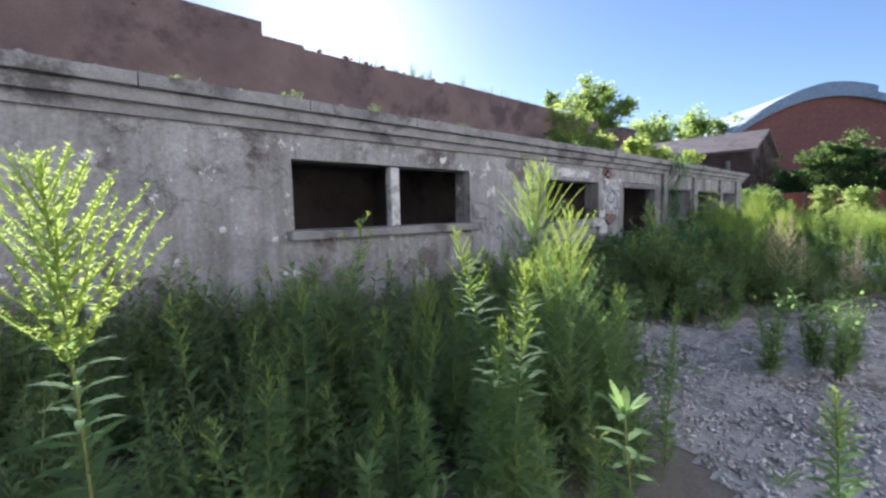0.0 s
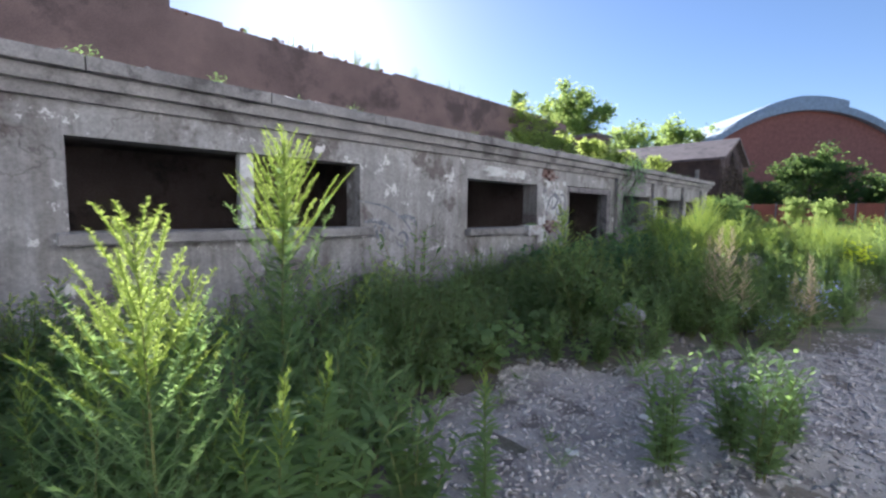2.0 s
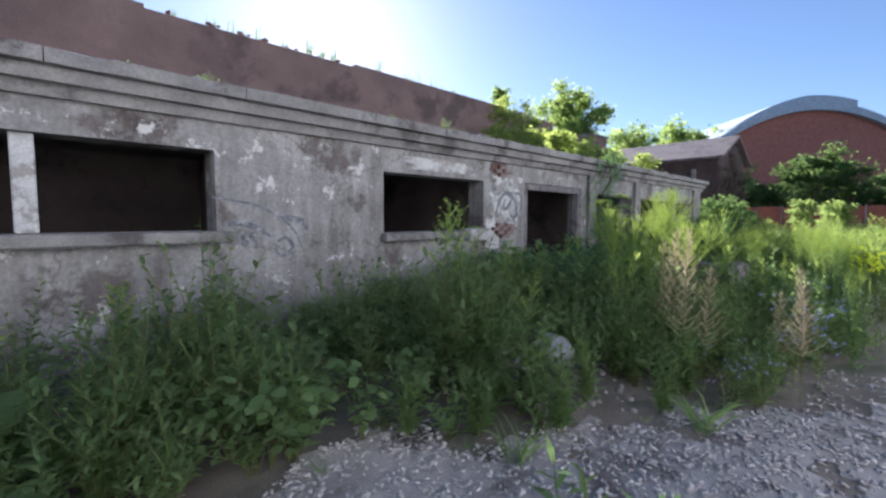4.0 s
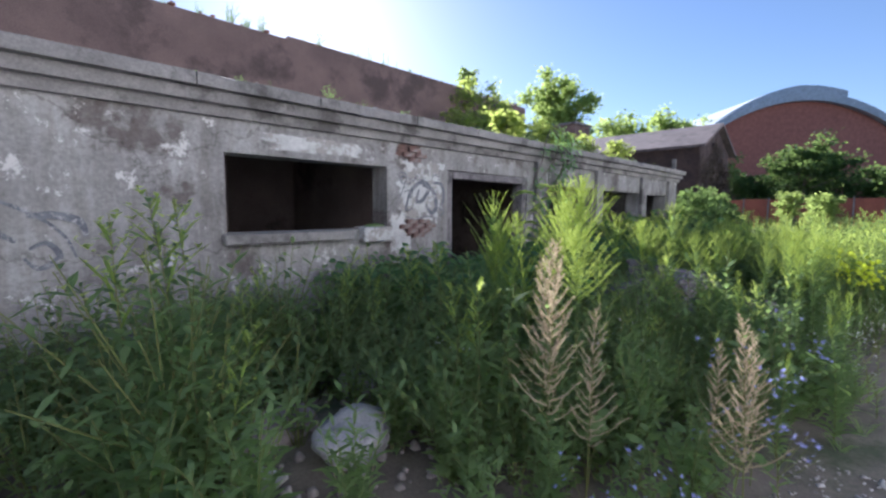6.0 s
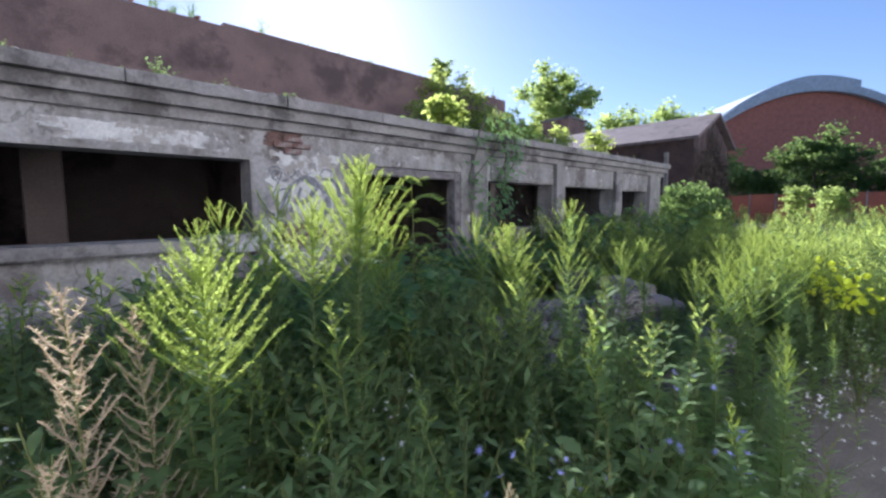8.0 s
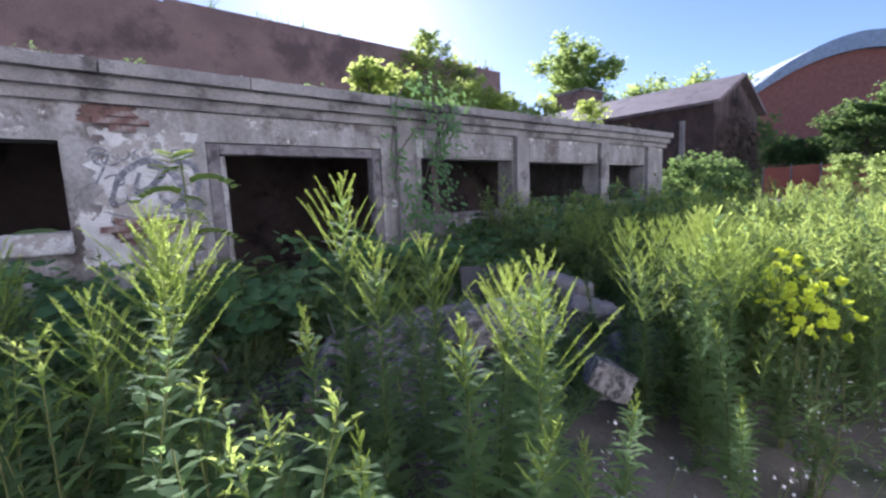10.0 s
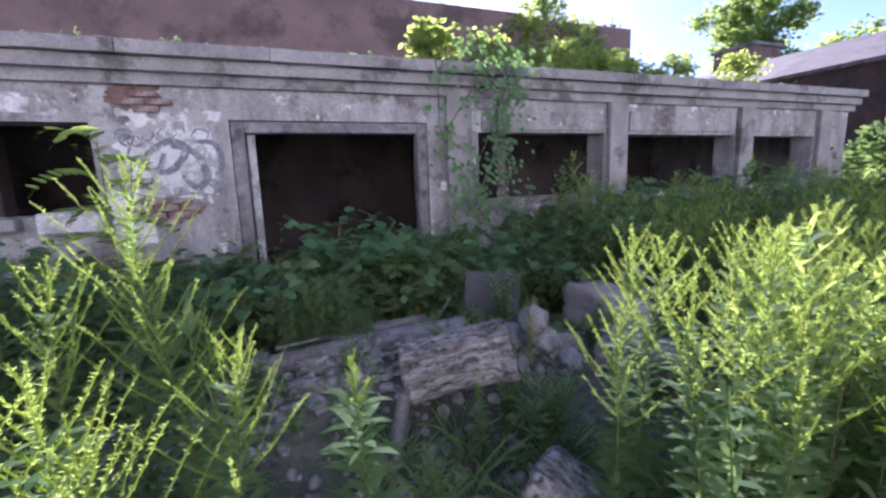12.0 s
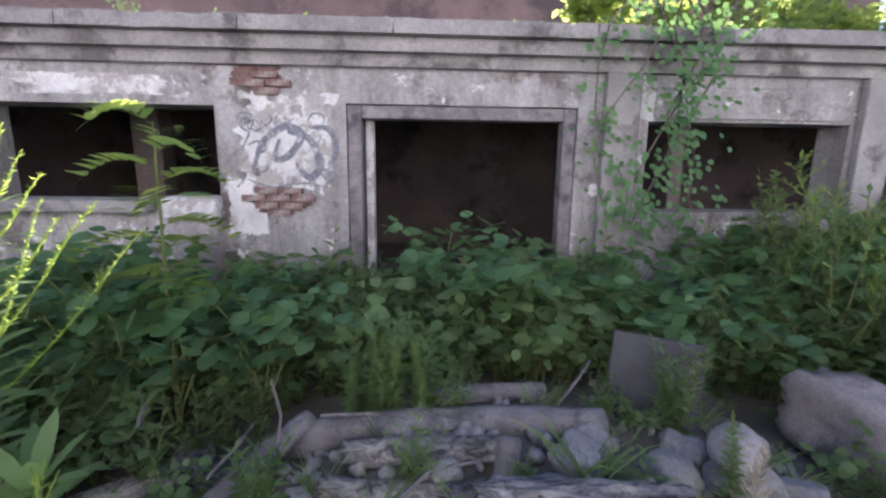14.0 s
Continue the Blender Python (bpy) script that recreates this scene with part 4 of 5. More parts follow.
for _ in range(500):
    x, y = rnd.uniform(-2, 15), rnd.uniform(-2.5, 3.2)
    if off_trail(x, y) > 0.35 and rnd.random() < (0.25 if on_chips(x, y) else 0.6):
        litter.append((rnd.choice([3, 4, 5, 5]), x, y, mound(x, y) - 0.02, rnd.uniform(0, 6.28), rnd.uniform(0.15, 0.4), 0.0))
tagged(new("low_growth", scatter_mesh("low_growth", LOW, litter, MATS)), "low seedlings and grass on trodden soil", "weeds", kind="stuff")


# ---- trees ----
def tree_geo(h, crown_r, crown_z, leaves, leaf, seed, trunk_r=0.12, flat=1.0):
    """Tapered trunk, forking limbs, and leaves in loose clumps along the twigs; slots 0 bark, 1 leaf."""
    r = random.Random(seed)
    g = Geo()
    top = Vector((r.uniform(-0.1, 0.1) * h, r.uniform(-0.1, 0.1) * h, h * 0.92))
    trunk = [Vector((0, 0, 0)).lerp(top, t) + Vector((math.sin(t * 5 + seed), math.cos(t * 4 + seed), 0)) * 0.03 * h * t for t in [i / 8 for i in range(9)]]
    g.tube(trunk, trunk_r, trunk_r * 0.15, 0, 6)
    limbs = 15
    per = max(4, leaves // (limbs * 8))
    for i in range(limbs):
        t = crown_z + (0.97 - crown_z) * i / limbs
        a = i * 2.4 + r.uniform(-0.4, 0.4)
        p = along(trunk, t)
        u = (t - crown_z) / (1 - crown_z)
        ln = crown_r * (0.55 + 0.6 * math.sin(math.pi * min(1, u * 0.8 + 0.2))) * r.uniform(0.65, 1.15)
        d = Vector((math.cos(a), math.sin(a), r.uniform(0.3, 0.9) * flat))
        limb = [p + d.normalized() * ln * s + Vector((0, 0, 0.12 * ln * s * s)) for s in (0, 0.35, 0.7, 1.0)]
        g.tube(limb, trunk_r * 0.4 * (1 - 0.6 * u), trunk_r * 0.06, 0, 4)
        for k in range(8):
            q = along(limb, min(0.999, 0.3 + 0.1 * k))
            c = q + Vector((r.gauss(0, 0.17), r.gauss(0, 0.17), r.gauss(0.05, 0.13))) * crown_r
            g.tube([q, c], trunk_r * 0.06, trunk_r * 0.03, 0, 3)
            spread = crown_r * r.uniform(0.1, 0.24)
            for _ in range(per):
                o = Vector((r.gauss(0, 1), r.gauss(0, 1), r.gauss(0, 0.8))) * spread * 0.6
                b = r.uniform(0, 6.28)
                g.blade(c + o, Vector((math.cos(b), math.sin(b), r.uniform(-0.6, 0.5))), Vector((r.uniform(-1, 1), r.uniform(-1, 1), r.uniform(0, 1))), leaf * r.uniform(0.6, 1.3), leaf * 0.6, r.uniform(0.1, 0.8), 1, 2)
    return g


def tree(x, y, z, geo, label, name="tree", category="tree", group="", leaf_mat=None, turn=0, s=1.0):
    root = thing(name, pose(x, y, z, 0, 0, turn), label, category, group)
    sub = geo.split()
    t = new("trunk", mesh_from(name + "_trunk", sub[0], [M_TRUNK]))
    c = new("crown", mesh_from(name + "_crown", sub[1], [leaf_mat or M_TREE]))
    t.parent = c.parent = root
    root.scale = (s, s, s)
    return root


M_SPROUT = leaf_surface("sapling_leaf", (0.09, 0.14, 0.035), (0.16, 0.22, 0.06), (0.62, 0.72, 0.16), 0.62)
M_PINE = leaf_surface("dark_tree_leaf", (0.04, 0.08, 0.03), (0.08, 0.14, 0.05), (0.25, 0.36, 0.09), 0.45)
tree(58, 30.6, 0, tree_geo(18.6, 4.6, 0.4, 14000, 0.42, 3, 0.3), "tall leafy tree behind the sheds")
tree(72, 29, 0, tree_geo(15.5, 4.5, 0.4, 6000, 0.5, 5, 0.3), "leafy tree far behind the house")
tree(80, 24, 0, tree_geo(16.5, 5.0, 0.4, 6000, 0.5, 6, 0.3), "leafy tree far behind the house")
tree(61, 5.6, 0, tree_geo(8.1, 3.0, 0.42, 9000, 0.3, 11, 0.25, 0.45), "round-headed tree before the red fence", leaf_mat=M_PINE)
tree(50, 3.4, 0, tree_geo(2.7, 1.2, 0.15, 3500, 0.18, 9, 0.08), "small pale bush before the red fence", "bush", "bush")
tree(53.5, 5.9, 0, tree_geo(3.3, 1.1, 0.2, 2500, 0.18, 13, 0.08), "small green bush before the red fence", "bush", "bush")
tree(41.6, 9.3, 0, tree_geo(6.2, 1.9, 0.3, 5000, 0.22, 17, 0.16, 0.7), "dark tree close beside the timber house", leaf_mat=M_PINE)
for i, (x, y, h) in enumerate(((24.3, 5.2, 2.2), (25.6, 5.0, 2.0), (26.8, 5.6, 2.4), (28.3, 5.7, 2.1), (29.6, 6.0, 2.0))):
    tree(x, y, 0, tree_geo(h, 0.95, 0.08, 3400, 0.13, 70 + i, 0.05, 0.7), "dark green shrub between the ruin and the timber house", "shrub", "bush", "shrubs by the house", M_PINE)
for i, (x, y, h) in enumerate(((66, 13.0, 6.0), (67, 10.2, 5.6), (68, 7.0, 5.5), (68, 3.5, 5.4), (67, 0.0, 6.0), (66, -3.5, 7.4), (65, -7, 7.8))):
    tree(x, y, 0, tree_geo(h, 2.6, 0.1, 4600, 0.34, 20 + i, 0.2, 0.4), "dark dense tree of a hedge row", "hedge_tree", "tree", "hedge row", M_PINE)
for i, (x, y, z, h, r) in enumerate(((20.6, 12.6, 2.93, 4.4, 1.1), (22.4, 12.9, 2.93, 3.9, 0.9), (18.9, 12.3, 2.93, 2.6, 0.8), (22.6, 11.6, 2.93, 2.3, 0.9), (22.3, 10.2, 2.93, 1.6, 0.7),
                                     (20.2, 8.6, 2.93, 1.2, 0.6), (16.9, 9.0, 2.93, 1.3, 0.5), (17.8, 7.6, 2.93, 1.2, 0.5), (22.6, 7.5, 2.93, 1.2, 0.5), (14.4, 6.4, 2.93, 0.8, 0.4), (16.4, 8.6, 2.93, 1.5, 0.5), (18.6, 7.4, 2.93, 1.0, 0.45), (21.3, 8.2, 2.93, 1.3, 0.5))):
    tree(x, y, z, tree_geo(h, r, 0.15, 2600 if h > 2.5 else 900, 0.12, 40 + i, 0.04, 1.2), "sapling growing on the flat roof of the ruin", "roof_sapling", "sapling", "roof saplings", M_SPROUT)
tree(22.2, 14.8, 6.9, tree_geo(1.5, 0.5, 0.1, 1500, 0.12, 60, 0.03, 1.4), "small fir-like sapling on the hall roof", "roof_sapling", "sapling", "roof saplings")
rim = []
for _ in range(70):
    x = rnd.uniform(7, 25)
    if noise.noise(Vector((x * 0.8, 9, 2))) > -0.15:
        rim.append((rnd.choice([1, 2, 4]), x, rnd.uniform(13.55, 14.0), 6.84, rnd.uniform(0, 6.28), rnd.uniform(0.25, 0.6), 0.1))
for x, s in ((13.65, 1.0), (14.9, 0.6), (11.7, 0.8), (10.9, 0.9), (16.3, 0.5)):
    rim.append((3, x, 13.7, 6.84, 1.0, s * 0.9, 0.05))
for _ in range(150):
    x = rnd.uniform(-8, 23)
    rim.append((rnd.choice([4, 4, 5, 6]), x, rnd.uniform(FY + 0.1, FY + 0.9), 2.96, rnd.uniform(0, 6.28), rnd.uniform(0.15, 0.5), 0.1))
tagged(new("roof_weeds", scatter_mesh("roof_weeds", LOW, rim, MATS)), "weeds rooted along the roof edges", "weeds", kind="stuff")


# ---- creeper on the wall past the doorway ----
def creeper():
    g = Geo()
    r = random.Random(5)
    for s in range(7):
        x = 14.2 + 0.9 * r.random()
        pts = [Vector((x + 0.25 * math.sin(k * 0.9 + s), FY - 0.05 - 0.1 * r.random(), z)) for k, z in enumerate((3.25, 2.95, 2.6, 2.2, 1.8, 1.4, 1.0))]
        for p in pts[:3]:
            p.y = FY - 0.34
        g.tube(pts, 0.012, 0.005, 0, 4)
        for _ in range(80):
            q = along(pts, r.random() * 0.99) + Vector((r.gauss(0, 0.15), -abs(r.gauss(0, 0.1)), r.gauss(0, 0.08)))
            b = r.uniform(0, 6.28)
            g.blade(q, Vector((math.cos(b) * 0.7, -0.5, -0.7 + 0.4 * math.sin(b))), Vector((0, -1, 0.3)), 0.085 * r.uniform(0.6, 1.2), 0.065, 0.3, 1, 2)
    root = thing("creeper", Matrix(), "dark green creeper hanging over the cornice and wall", "creeper")
    sub = g.split()
    a, b = new("vine", mesh_from("creeper_vine", sub[0], [M_TRUNK])), new("foliage", mesh_from("creeper_foliage", sub[1], [M_BROAD]))
    a.parent = b.parent = root


creeper()

# ---- shared wood ----
M_GREYWOOD = rough_surface("grey_driftwood", (0.1, 0.09, 0.09), (0.22, 0.2, 0.195), (0.065, 0.06, 0.058), 6.0, 70, 0.9, 0.5)

# ---- unseen bounce wall, chips and fence ----
# Added out of view: a tall white reflector that fills the shaded front.
setting("bounce_wall", box_bm((-24, 46, -7.6, -7.2, -0.3, 9.5)), rough_surface("bounce_white", (0.68, 0.69, 0.7), (0.8, 0.81, 0.82), (0.55, 0.55, 0.55), 0.8, 30, 0.9, 0.2),
        "plain white wall added out of view to bounce sunlight onto the ruin", "wall")


def chip_cover(x, y):
    w = 0.35 * noise.noise(Vector((x * 1.1, y * 1.1, 4))) + 0.18 * noise.noise(Vector((x * 4, y * 4, 6)))
    return on_chips(x + w, y + w) and y > -2.6 + 0.8 * math.sin(x * 1.3) + w and noise.noise(Vector((x * 1.3, y * 1.3, 1))) > -0.45


def chip_bed():
    """Thin layer of pale chips over the soil, with a ragged rim."""
    bm = bmesh.new()
    step, made = 0.12, {}

    def v(i, j):
        if (i, j) not in made:
            x, y = i * step, j * step
            made[i, j] = bm.verts.new((x + 0.07 * noise.noise(Vector((x * 3, y * 3, 5))), y + 0.07 * noise.noise(Vector((x * 3, y * 3, 8))), mound(x, y) + 0.005))
        return made[i, j]
    for i in range(4, 118):
        for j in range(-58, 26):
            x, y = (i + 0.5) * step, (j + 0.5) * step
            if chip_cover(x, y):
                bm.faces.new((v(i, j), v(i + 1, j), v(i + 1, j + 1), v(i, j + 1)))
    ob = tagged(obj("chip_bed", bm, M_CHIPS, smooth=True), "pale bed of wood chips and rubble on the path", "path", kind="structure")
    return ob


chip_bed()
flake = []
for s in range(5):
    g = Geo()
    a, b, c = rnd.uniform(0.012, 0.036), rnd.uniform(0.005, 0.011), rnd.uniform(0.002, 0.005)
    g.v = [(sx * a * rnd.uniform(0.7, 1.1), sy * b * rnd.uniform(0.6, 1.2), sz * c) for sz in (-1, 1) for sy in (-1, 1) for sx in (-1, 1)]
    g.f = [(0, 2, 3, 1), (4, 5, 7, 6), (0, 1, 5, 4), (2, 6, 7, 3), (0, 4, 6, 2), (1, 3, 7, 5)]
    g.m = [0, 0, 0, 0, 0, 0]
    flake.append(g)
bits = []
while len(bits) < 21000:
    x, y = rnd.uniform(1.6, 10.5), rnd.uniform(-2.2, 3.0)
    if chip_cover(x, y) or (x < 9.8 and off_trail(x, y) < 0.6 and rnd.random() < 0.3):
        bits.append((rnd.randrange(5), x, y, mound(x, y) + 0.008 + rnd.uniform(0, 0.012), rnd.uniform(0, 6.28), 0.42 + 0.95 * rnd.random() ** 1.7, rnd.uniform(-0.6, 0.6)))
tagged(new("wood_chips", scatter_mesh("wood_chips", flake, bits, [M_CHIP])), "loose pale wood chips and splinters on the path", "chips", kind="stuff")


def red_fence():
    f = thing("red_fence", pose(58, 0, 0), "long red board fence at the back of the yard", "fence")
    for i in range(15):
        y0 = 12.0 - 2.0 * i
        bm = box_bm((-0.03, 0.03, y0 - 1.96, y0, 0.0, 2.75 + 0.06 * math.sin(i * 1.7)), bevel=0.012)
        part("panel", bm, M_FENCE, f)
        part("post", box_bm((-0.08, 0.08, y0 - 0.06, y0 + 0.06, -0.1, 2.92), bevel=0.015), M_CONCRETE, f, "pale concrete post")


red_fence()

# brick tower behind the house
tw = thing("brick_tower", pose(41.8, 20.4, 0), "dark brick stack beside the timber house", "tower")
part("shaft", box_bm((-1.3, 1.3, -1.3, 1.3, -0.1, 9.0), bevel=0.03), M_UPPER, tw)
part("cap", box_bm((-1.45, 1.45, -1.45, 1.45, 9.002, 9.2), bevel=0.03), M_CONCRETE, tw)


# ---- house front ----
house = bpy.data.objects["timber_house"]
for i in range(22):
    x0 = -2.75 + 0.25 * i
    xa = min(abs(x0 + 0.01), abs(x0 + 0.24))
    xb = max(abs(x0 + 0.01), abs(x0 + 0.24))
    top = 6.07 - (6.12 - 4.85) * xb / 2.8
    low = 0.0 if not -0.6 < x0 < 0.4 else 2.15
    part("plank", box_bm((x0 + 0.01, x0 + 0.24, -0.045 - 0.012 * (i % 3), -0.004, low, top), bevel=0.006), M_OLDWOOD, house)
# No opening here: a flat dark panel gives the doorway's shade by colour.
part("door", box_bm((-0.48, 0.38, -0.02, -0.005, 0.0, 2.14)), M_INSIDE, house, "flat dark panel coloured as the shade inside a doorway")
part("door_lintel", box_bm((-0.62, 0.5, -0.09, -0.05, 2.15, 2.33), bevel=0.01), M_OLDWOOD, house)
part("plaster_patch", box_bm((0.5, 1.5, -0.085, -0.075, 0.9, 2.05)), M_PLASTER, house, "pale plaster patch low on the gable")
# Likewise a dark panel over the planks, painted as the window's inner shade.
part("gable_window_shade", box_bm((-0.35, 0.3, -0.08, -0.06, 3.3, 4.3)), M_INSIDE, house, "flat dark panel coloured as the shade inside an empty gable window")
for i in range(7):
    part("side_post", box_bm((-2.98, -2.82, 1.0 + 2.0 * i, 1.18 + 2.0 * i, 0.0, 4.25), bevel=0.01), M_CONCRETE, house, "pale post along the side wall")

# ---- dry ivy over the gable front ----
def ivy_cover():
    """Dark creeper over the gable front and the near corner of the timber house."""
    g, r = Geo(), random.Random(15)
    for s in range(26):
        x = r.uniform(-2.9, 2.6)
        top = (6.0 - 1.27 * abs(x) / 2.8) * r.uniform(0.6, 0.98)
        pts = [Vector((x + 0.22 * math.sin(k * 1.3 + s), -0.12, top * k / 6)) for k in range(7)]
        g.tube(pts, 0.025, 0.008, 0, 4)
        for _ in range(85):
            q = along(pts, r.random() * 0.99) + Vector((r.gauss(0, 0.2), -abs(r.gauss(0, 0.1)), r.gauss(0, 0.1)))
            b = r.uniform(0, 6.28)
            g.blade(q, Vector((math.cos(b) * 0.7, -0.4, -0.6 + 0.4 * math.sin(b))), Vector((0, -1, 0.3)), 0.17 * r.uniform(0.6, 1.2), 0.14, 0.3, 1, 2)
    root = thing("ivy", house.matrix_world.copy(), "dark ivy climbing over the timber gable", "creeper")
    sub = g.split()
    a, b = new("vine", mesh_from("ivy_vine", sub[0], [M_TRUNK])), new("foliage", mesh_from("ivy_foliage", sub[1], [M_IVY]))
    a.parent = b.parent = root


M_IVY = leaf_surface("dry_ivy_leaf", (0.035, 0.03, 0.022), (0.075, 0.055, 0.035), (0.14, 0.1, 0.05), 0.25)
ivy_cover()

# ---- front of the wing: sills, piers, frames, bricks ----
for i, (x0, x1, z) in enumerate(((2.2, 5.75, 1.35), (7.9, 9.6, 1.28), (-4.6, -1.1, 1.3))):
    setting("window_sill_%d" % (i + 1), box_bm((x0, x1, FY - 0.16, FY + 0.34, z - 0.13, z - 0.002), bevel=0.015), M_CONCRETE, "pale chipped concrete window sill", "sill")
for i, x in enumerate((14.2, 16.95, 19.93, 22.25)):
    setting("pier_%d" % (i + 1), box_bm((x, x + 0.36, FY - 0.1, FY - 0.003, -0.2, 2.595), bevel=0.012), M_CONCRETE, "weathered concrete pier", "pier")
for i, (x0, x1) in enumerate(((14.75, 16.85), (17.4, 19.85), (20.35, 22.15))):
    setting("lintel_panel_%d" % (i + 1), box_bm((x0, x1, FY - 0.03, FY - 0.003, 2.17, 2.48), bevel=0.008), M_PLASTER, "pale plastered panel above the opening", "panel")
M_RUIN = rough_surface("flaked_paint", (0.4, 0.395, 0.375), (0.58, 0.575, 0.545), (0.3, 0.28, 0.25), 5.0, 70, 0.85, 0.5, (0.5, 0.55))


def ragged_patch(name, cx, cz, w, h, seed, material, label, y=FY - 0.004, n=110):
    """A thin flake of paint or render with a torn outline, on the wall's face."""
    bm = bmesh.new()
    rim = []
    for i in range(n):
        a = 2 * math.pi * i / n
        c2, s2 = math.cos(a), math.sin(a)
        r = 1 + 0.3 * noise.noise(Vector((c2 * 1.8, s2 * 1.8, seed))) + 0.22 * noise.noise(Vector((c2 * 5, s2 * 5, seed))) + 0.12 * noise.noise(Vector((c2 * 14, s2 * 14, seed)))
        sq = 1 / max(abs(math.cos(a)), abs(math.sin(a))) ** 0.7
        rim.append((cx + w / 2 * r * math.cos(a) * sq, cz + h / 2 * r * math.sin(a) * sq))
    front = [bm.verts.new((px, y, pz)) for px, pz in rim]
    back = [bm.verts.new((px, FY + 0.01, pz)) for px, pz in rim]
    bm.faces.new(front)
    for i in range(n):
        j = (i + 1) % n
        bm.faces.new((front[i], back[i], back[j], front[j]))
    bmesh.ops.recalc_face_normals(bm, faces=bm.faces[:])
    return tagged(obj(name, bm, material, bpy.data.objects["wall_front"]), label)


ragged_patch("paint_patch", 10.98, 1.85, 0.92, 0.95, 1.0, M_RUIN, "flaking whitish paint under graffiti")
ragged_patch("paint_patch", 10.55, 1.2, 0.4, 0.5, 3.0, M_RUIN, "flaking whitish paint", FY - 0.006)
ragged_patch("paint_patch", 9.1, 2.4, 1.3, 0.2, 9.0, M_RUIN, "flaking whitish paint")
ragged_patch("paint_patch", 14.5, 2.3, 0.5, 0.3, 12.0, M_RUIN, "flaking whitish paint", FY - 0.002)
M_TAG = rough_surface("spray_paint", (0.07, 0.075, 0.09), (0.17, 0.175, 0.19), (0.36, 0.35, 0.34), 18.0, 60, 0.6, 0.05)


def stroke(points, width, label):
    """A sprayed line on the wall: a flat ribbon that swells and thins."""
    bm = bmesh.new()
    pts = [Vector((p[0], 0, p[1])) for p in points]
    fine = []
    lift = FY - 0.011 - 0.004 * len(points[0]) * rnd.random()
    for i in range(len(pts) - 1):
        p0, p1, p2, p3 = pts[max(i - 1, 0)], pts[i], pts[i + 1], pts[min(i + 2, len(pts) - 1)]
        for k in range(8):
            t = k / 8
            fine.append(0.5 * ((2 * p1) + (p2 - p0) * t + (2 * p0 - 5 * p1 + 4 * p2 - p3) * t * t + (3 * p1 - p0 - 3 * p2 + p3) * t ** 3))
    fine.append(pts[-1])
    prev = None
    for i, p in enumerate(fine):
        d = fine[min(i + 1, len(fine) - 1)] - fine[max(i - 1, 0)]
        side = Vector((-d.z, 0, d.x)).normalized() * width * (0.35 + 0.4 * math.sin(math.pi * i / (len(fine) - 1)) + 0.1 * noise.noise(p * 9))
        cur = [bm.verts.new((q.x, lift - 0.00006 * i, q.z)) for q in (p - side, p + side)]
        if prev:
            bm.faces.new((prev[0], prev[1], cur[1], cur[0]))
        prev = cur
    return tagged(obj("graffiti", bm, M_TAG, bpy.data.objects["wall_front"]), label)


stroke([(10.62, 1.55), (10.72, 1.85), (10.95, 2.02), (11.12, 1.95), (11.0, 1.75), (10.85, 1.7), (10.9, 1.9)], 0.05, "faded black sprayed graffiti loop")
stroke([(10.98, 1.98), (11.2, 1.9), (11.3, 1.65), (11.18, 1.52), (11.05, 1.66)], 0.055, "faded black sprayed graffiti curl")
stroke([(11.2, 2.02), (11.4, 2.0), (11.46, 1.8), (11.38, 1.55)], 0.045, "faded black sprayed graffiti arc")
stroke([(10.55, 1.5), (10.8, 1.42), (11.1, 1.46), (11.4, 1.42)], 0.015, "faded black sprayed graffiti underline")
stroke([(10.5, 1.75), (10.6, 1.95), (10.66, 2.1)], 0.015, "faded black sprayed graffiti dash")
stroke([(11.32, 1.95), (11.25, 1.7), (11.34, 1.5)], 0.014, "faded black sprayed graffiti dash")

stroke([(5.55, 1.74), (5.8, 1.71), (6.1, 1.64), (6.38, 1.48), (6.55, 1.3), (6.62, 1.1)], 0.022, "long black sprayed arc")
stroke([(6.3, 1.5), (6.5, 1.5), (6.66, 1.44), (6.7, 1.3)], 0.05, "broad dark sprayed hook")
stroke([(5.66, 1.42), (5.85, 1.44), (6.05, 1.38), (6.22, 1.27)], 0.05, "dark sprayed brow")
stroke([(5.75, 1.2), (5.86, 1.36), (5.9, 1.18), (6.0, 1.32), (6.04, 1.14)], 0.03, "dark sprayed zigzag")
stroke([(6.3, 1.2), (6.42, 1.25), (6.5, 1.12), (6.36, 1.02), (6.26, 1.12)], 0.035, "dark sprayed loop")
for i in range(16):
    ragged_patch("bare_patch", rnd.uniform(10.5, 11.5), rnd.choice((rnd.uniform(1.35, 1.6), rnd.uniform(1.95, 2.35))), rnd.uniform(0.05, 0.17), rnd.uniform(0.05, 0.14), 30.0 + i, M_PLASTER, "bare grey render where paint has fallen", FY - 0.0065 - 0.0001 * i, 40)
for i in range(9):
    cx, cz, a0 = rnd.uniform(10.5, 11.4), rnd.uniform(1.5, 2.12), rnd.uniform(0, 6.28)
    stroke([(cx + 0.11 * math.cos(a0 + k) * (0.5 + 0.12 * k), cz + 0.09 * math.sin(a0 + k) * (0.5 + 0.1 * k)) for k in range(5)], rnd.uniform(0.012, 0.025), "grey sprayed graffiti scrawl")

BRICK_ME = []
for s in range(4):
    bm = box_bm((-0.118, 0.118, -0.05, 0.012, -0.031, 0.031))
    for v in bm.verts:
        v.co += Vector((rnd.uniform(-0.006, 0.006), rnd.uniform(-0.004, 0.004), rnd.uniform(-0.004, 0.004)))
    me = bpy.data.meshes.new("brick")
    bm.to_mesh(me)
    bm.free()
    BRICK_ME.append(me)
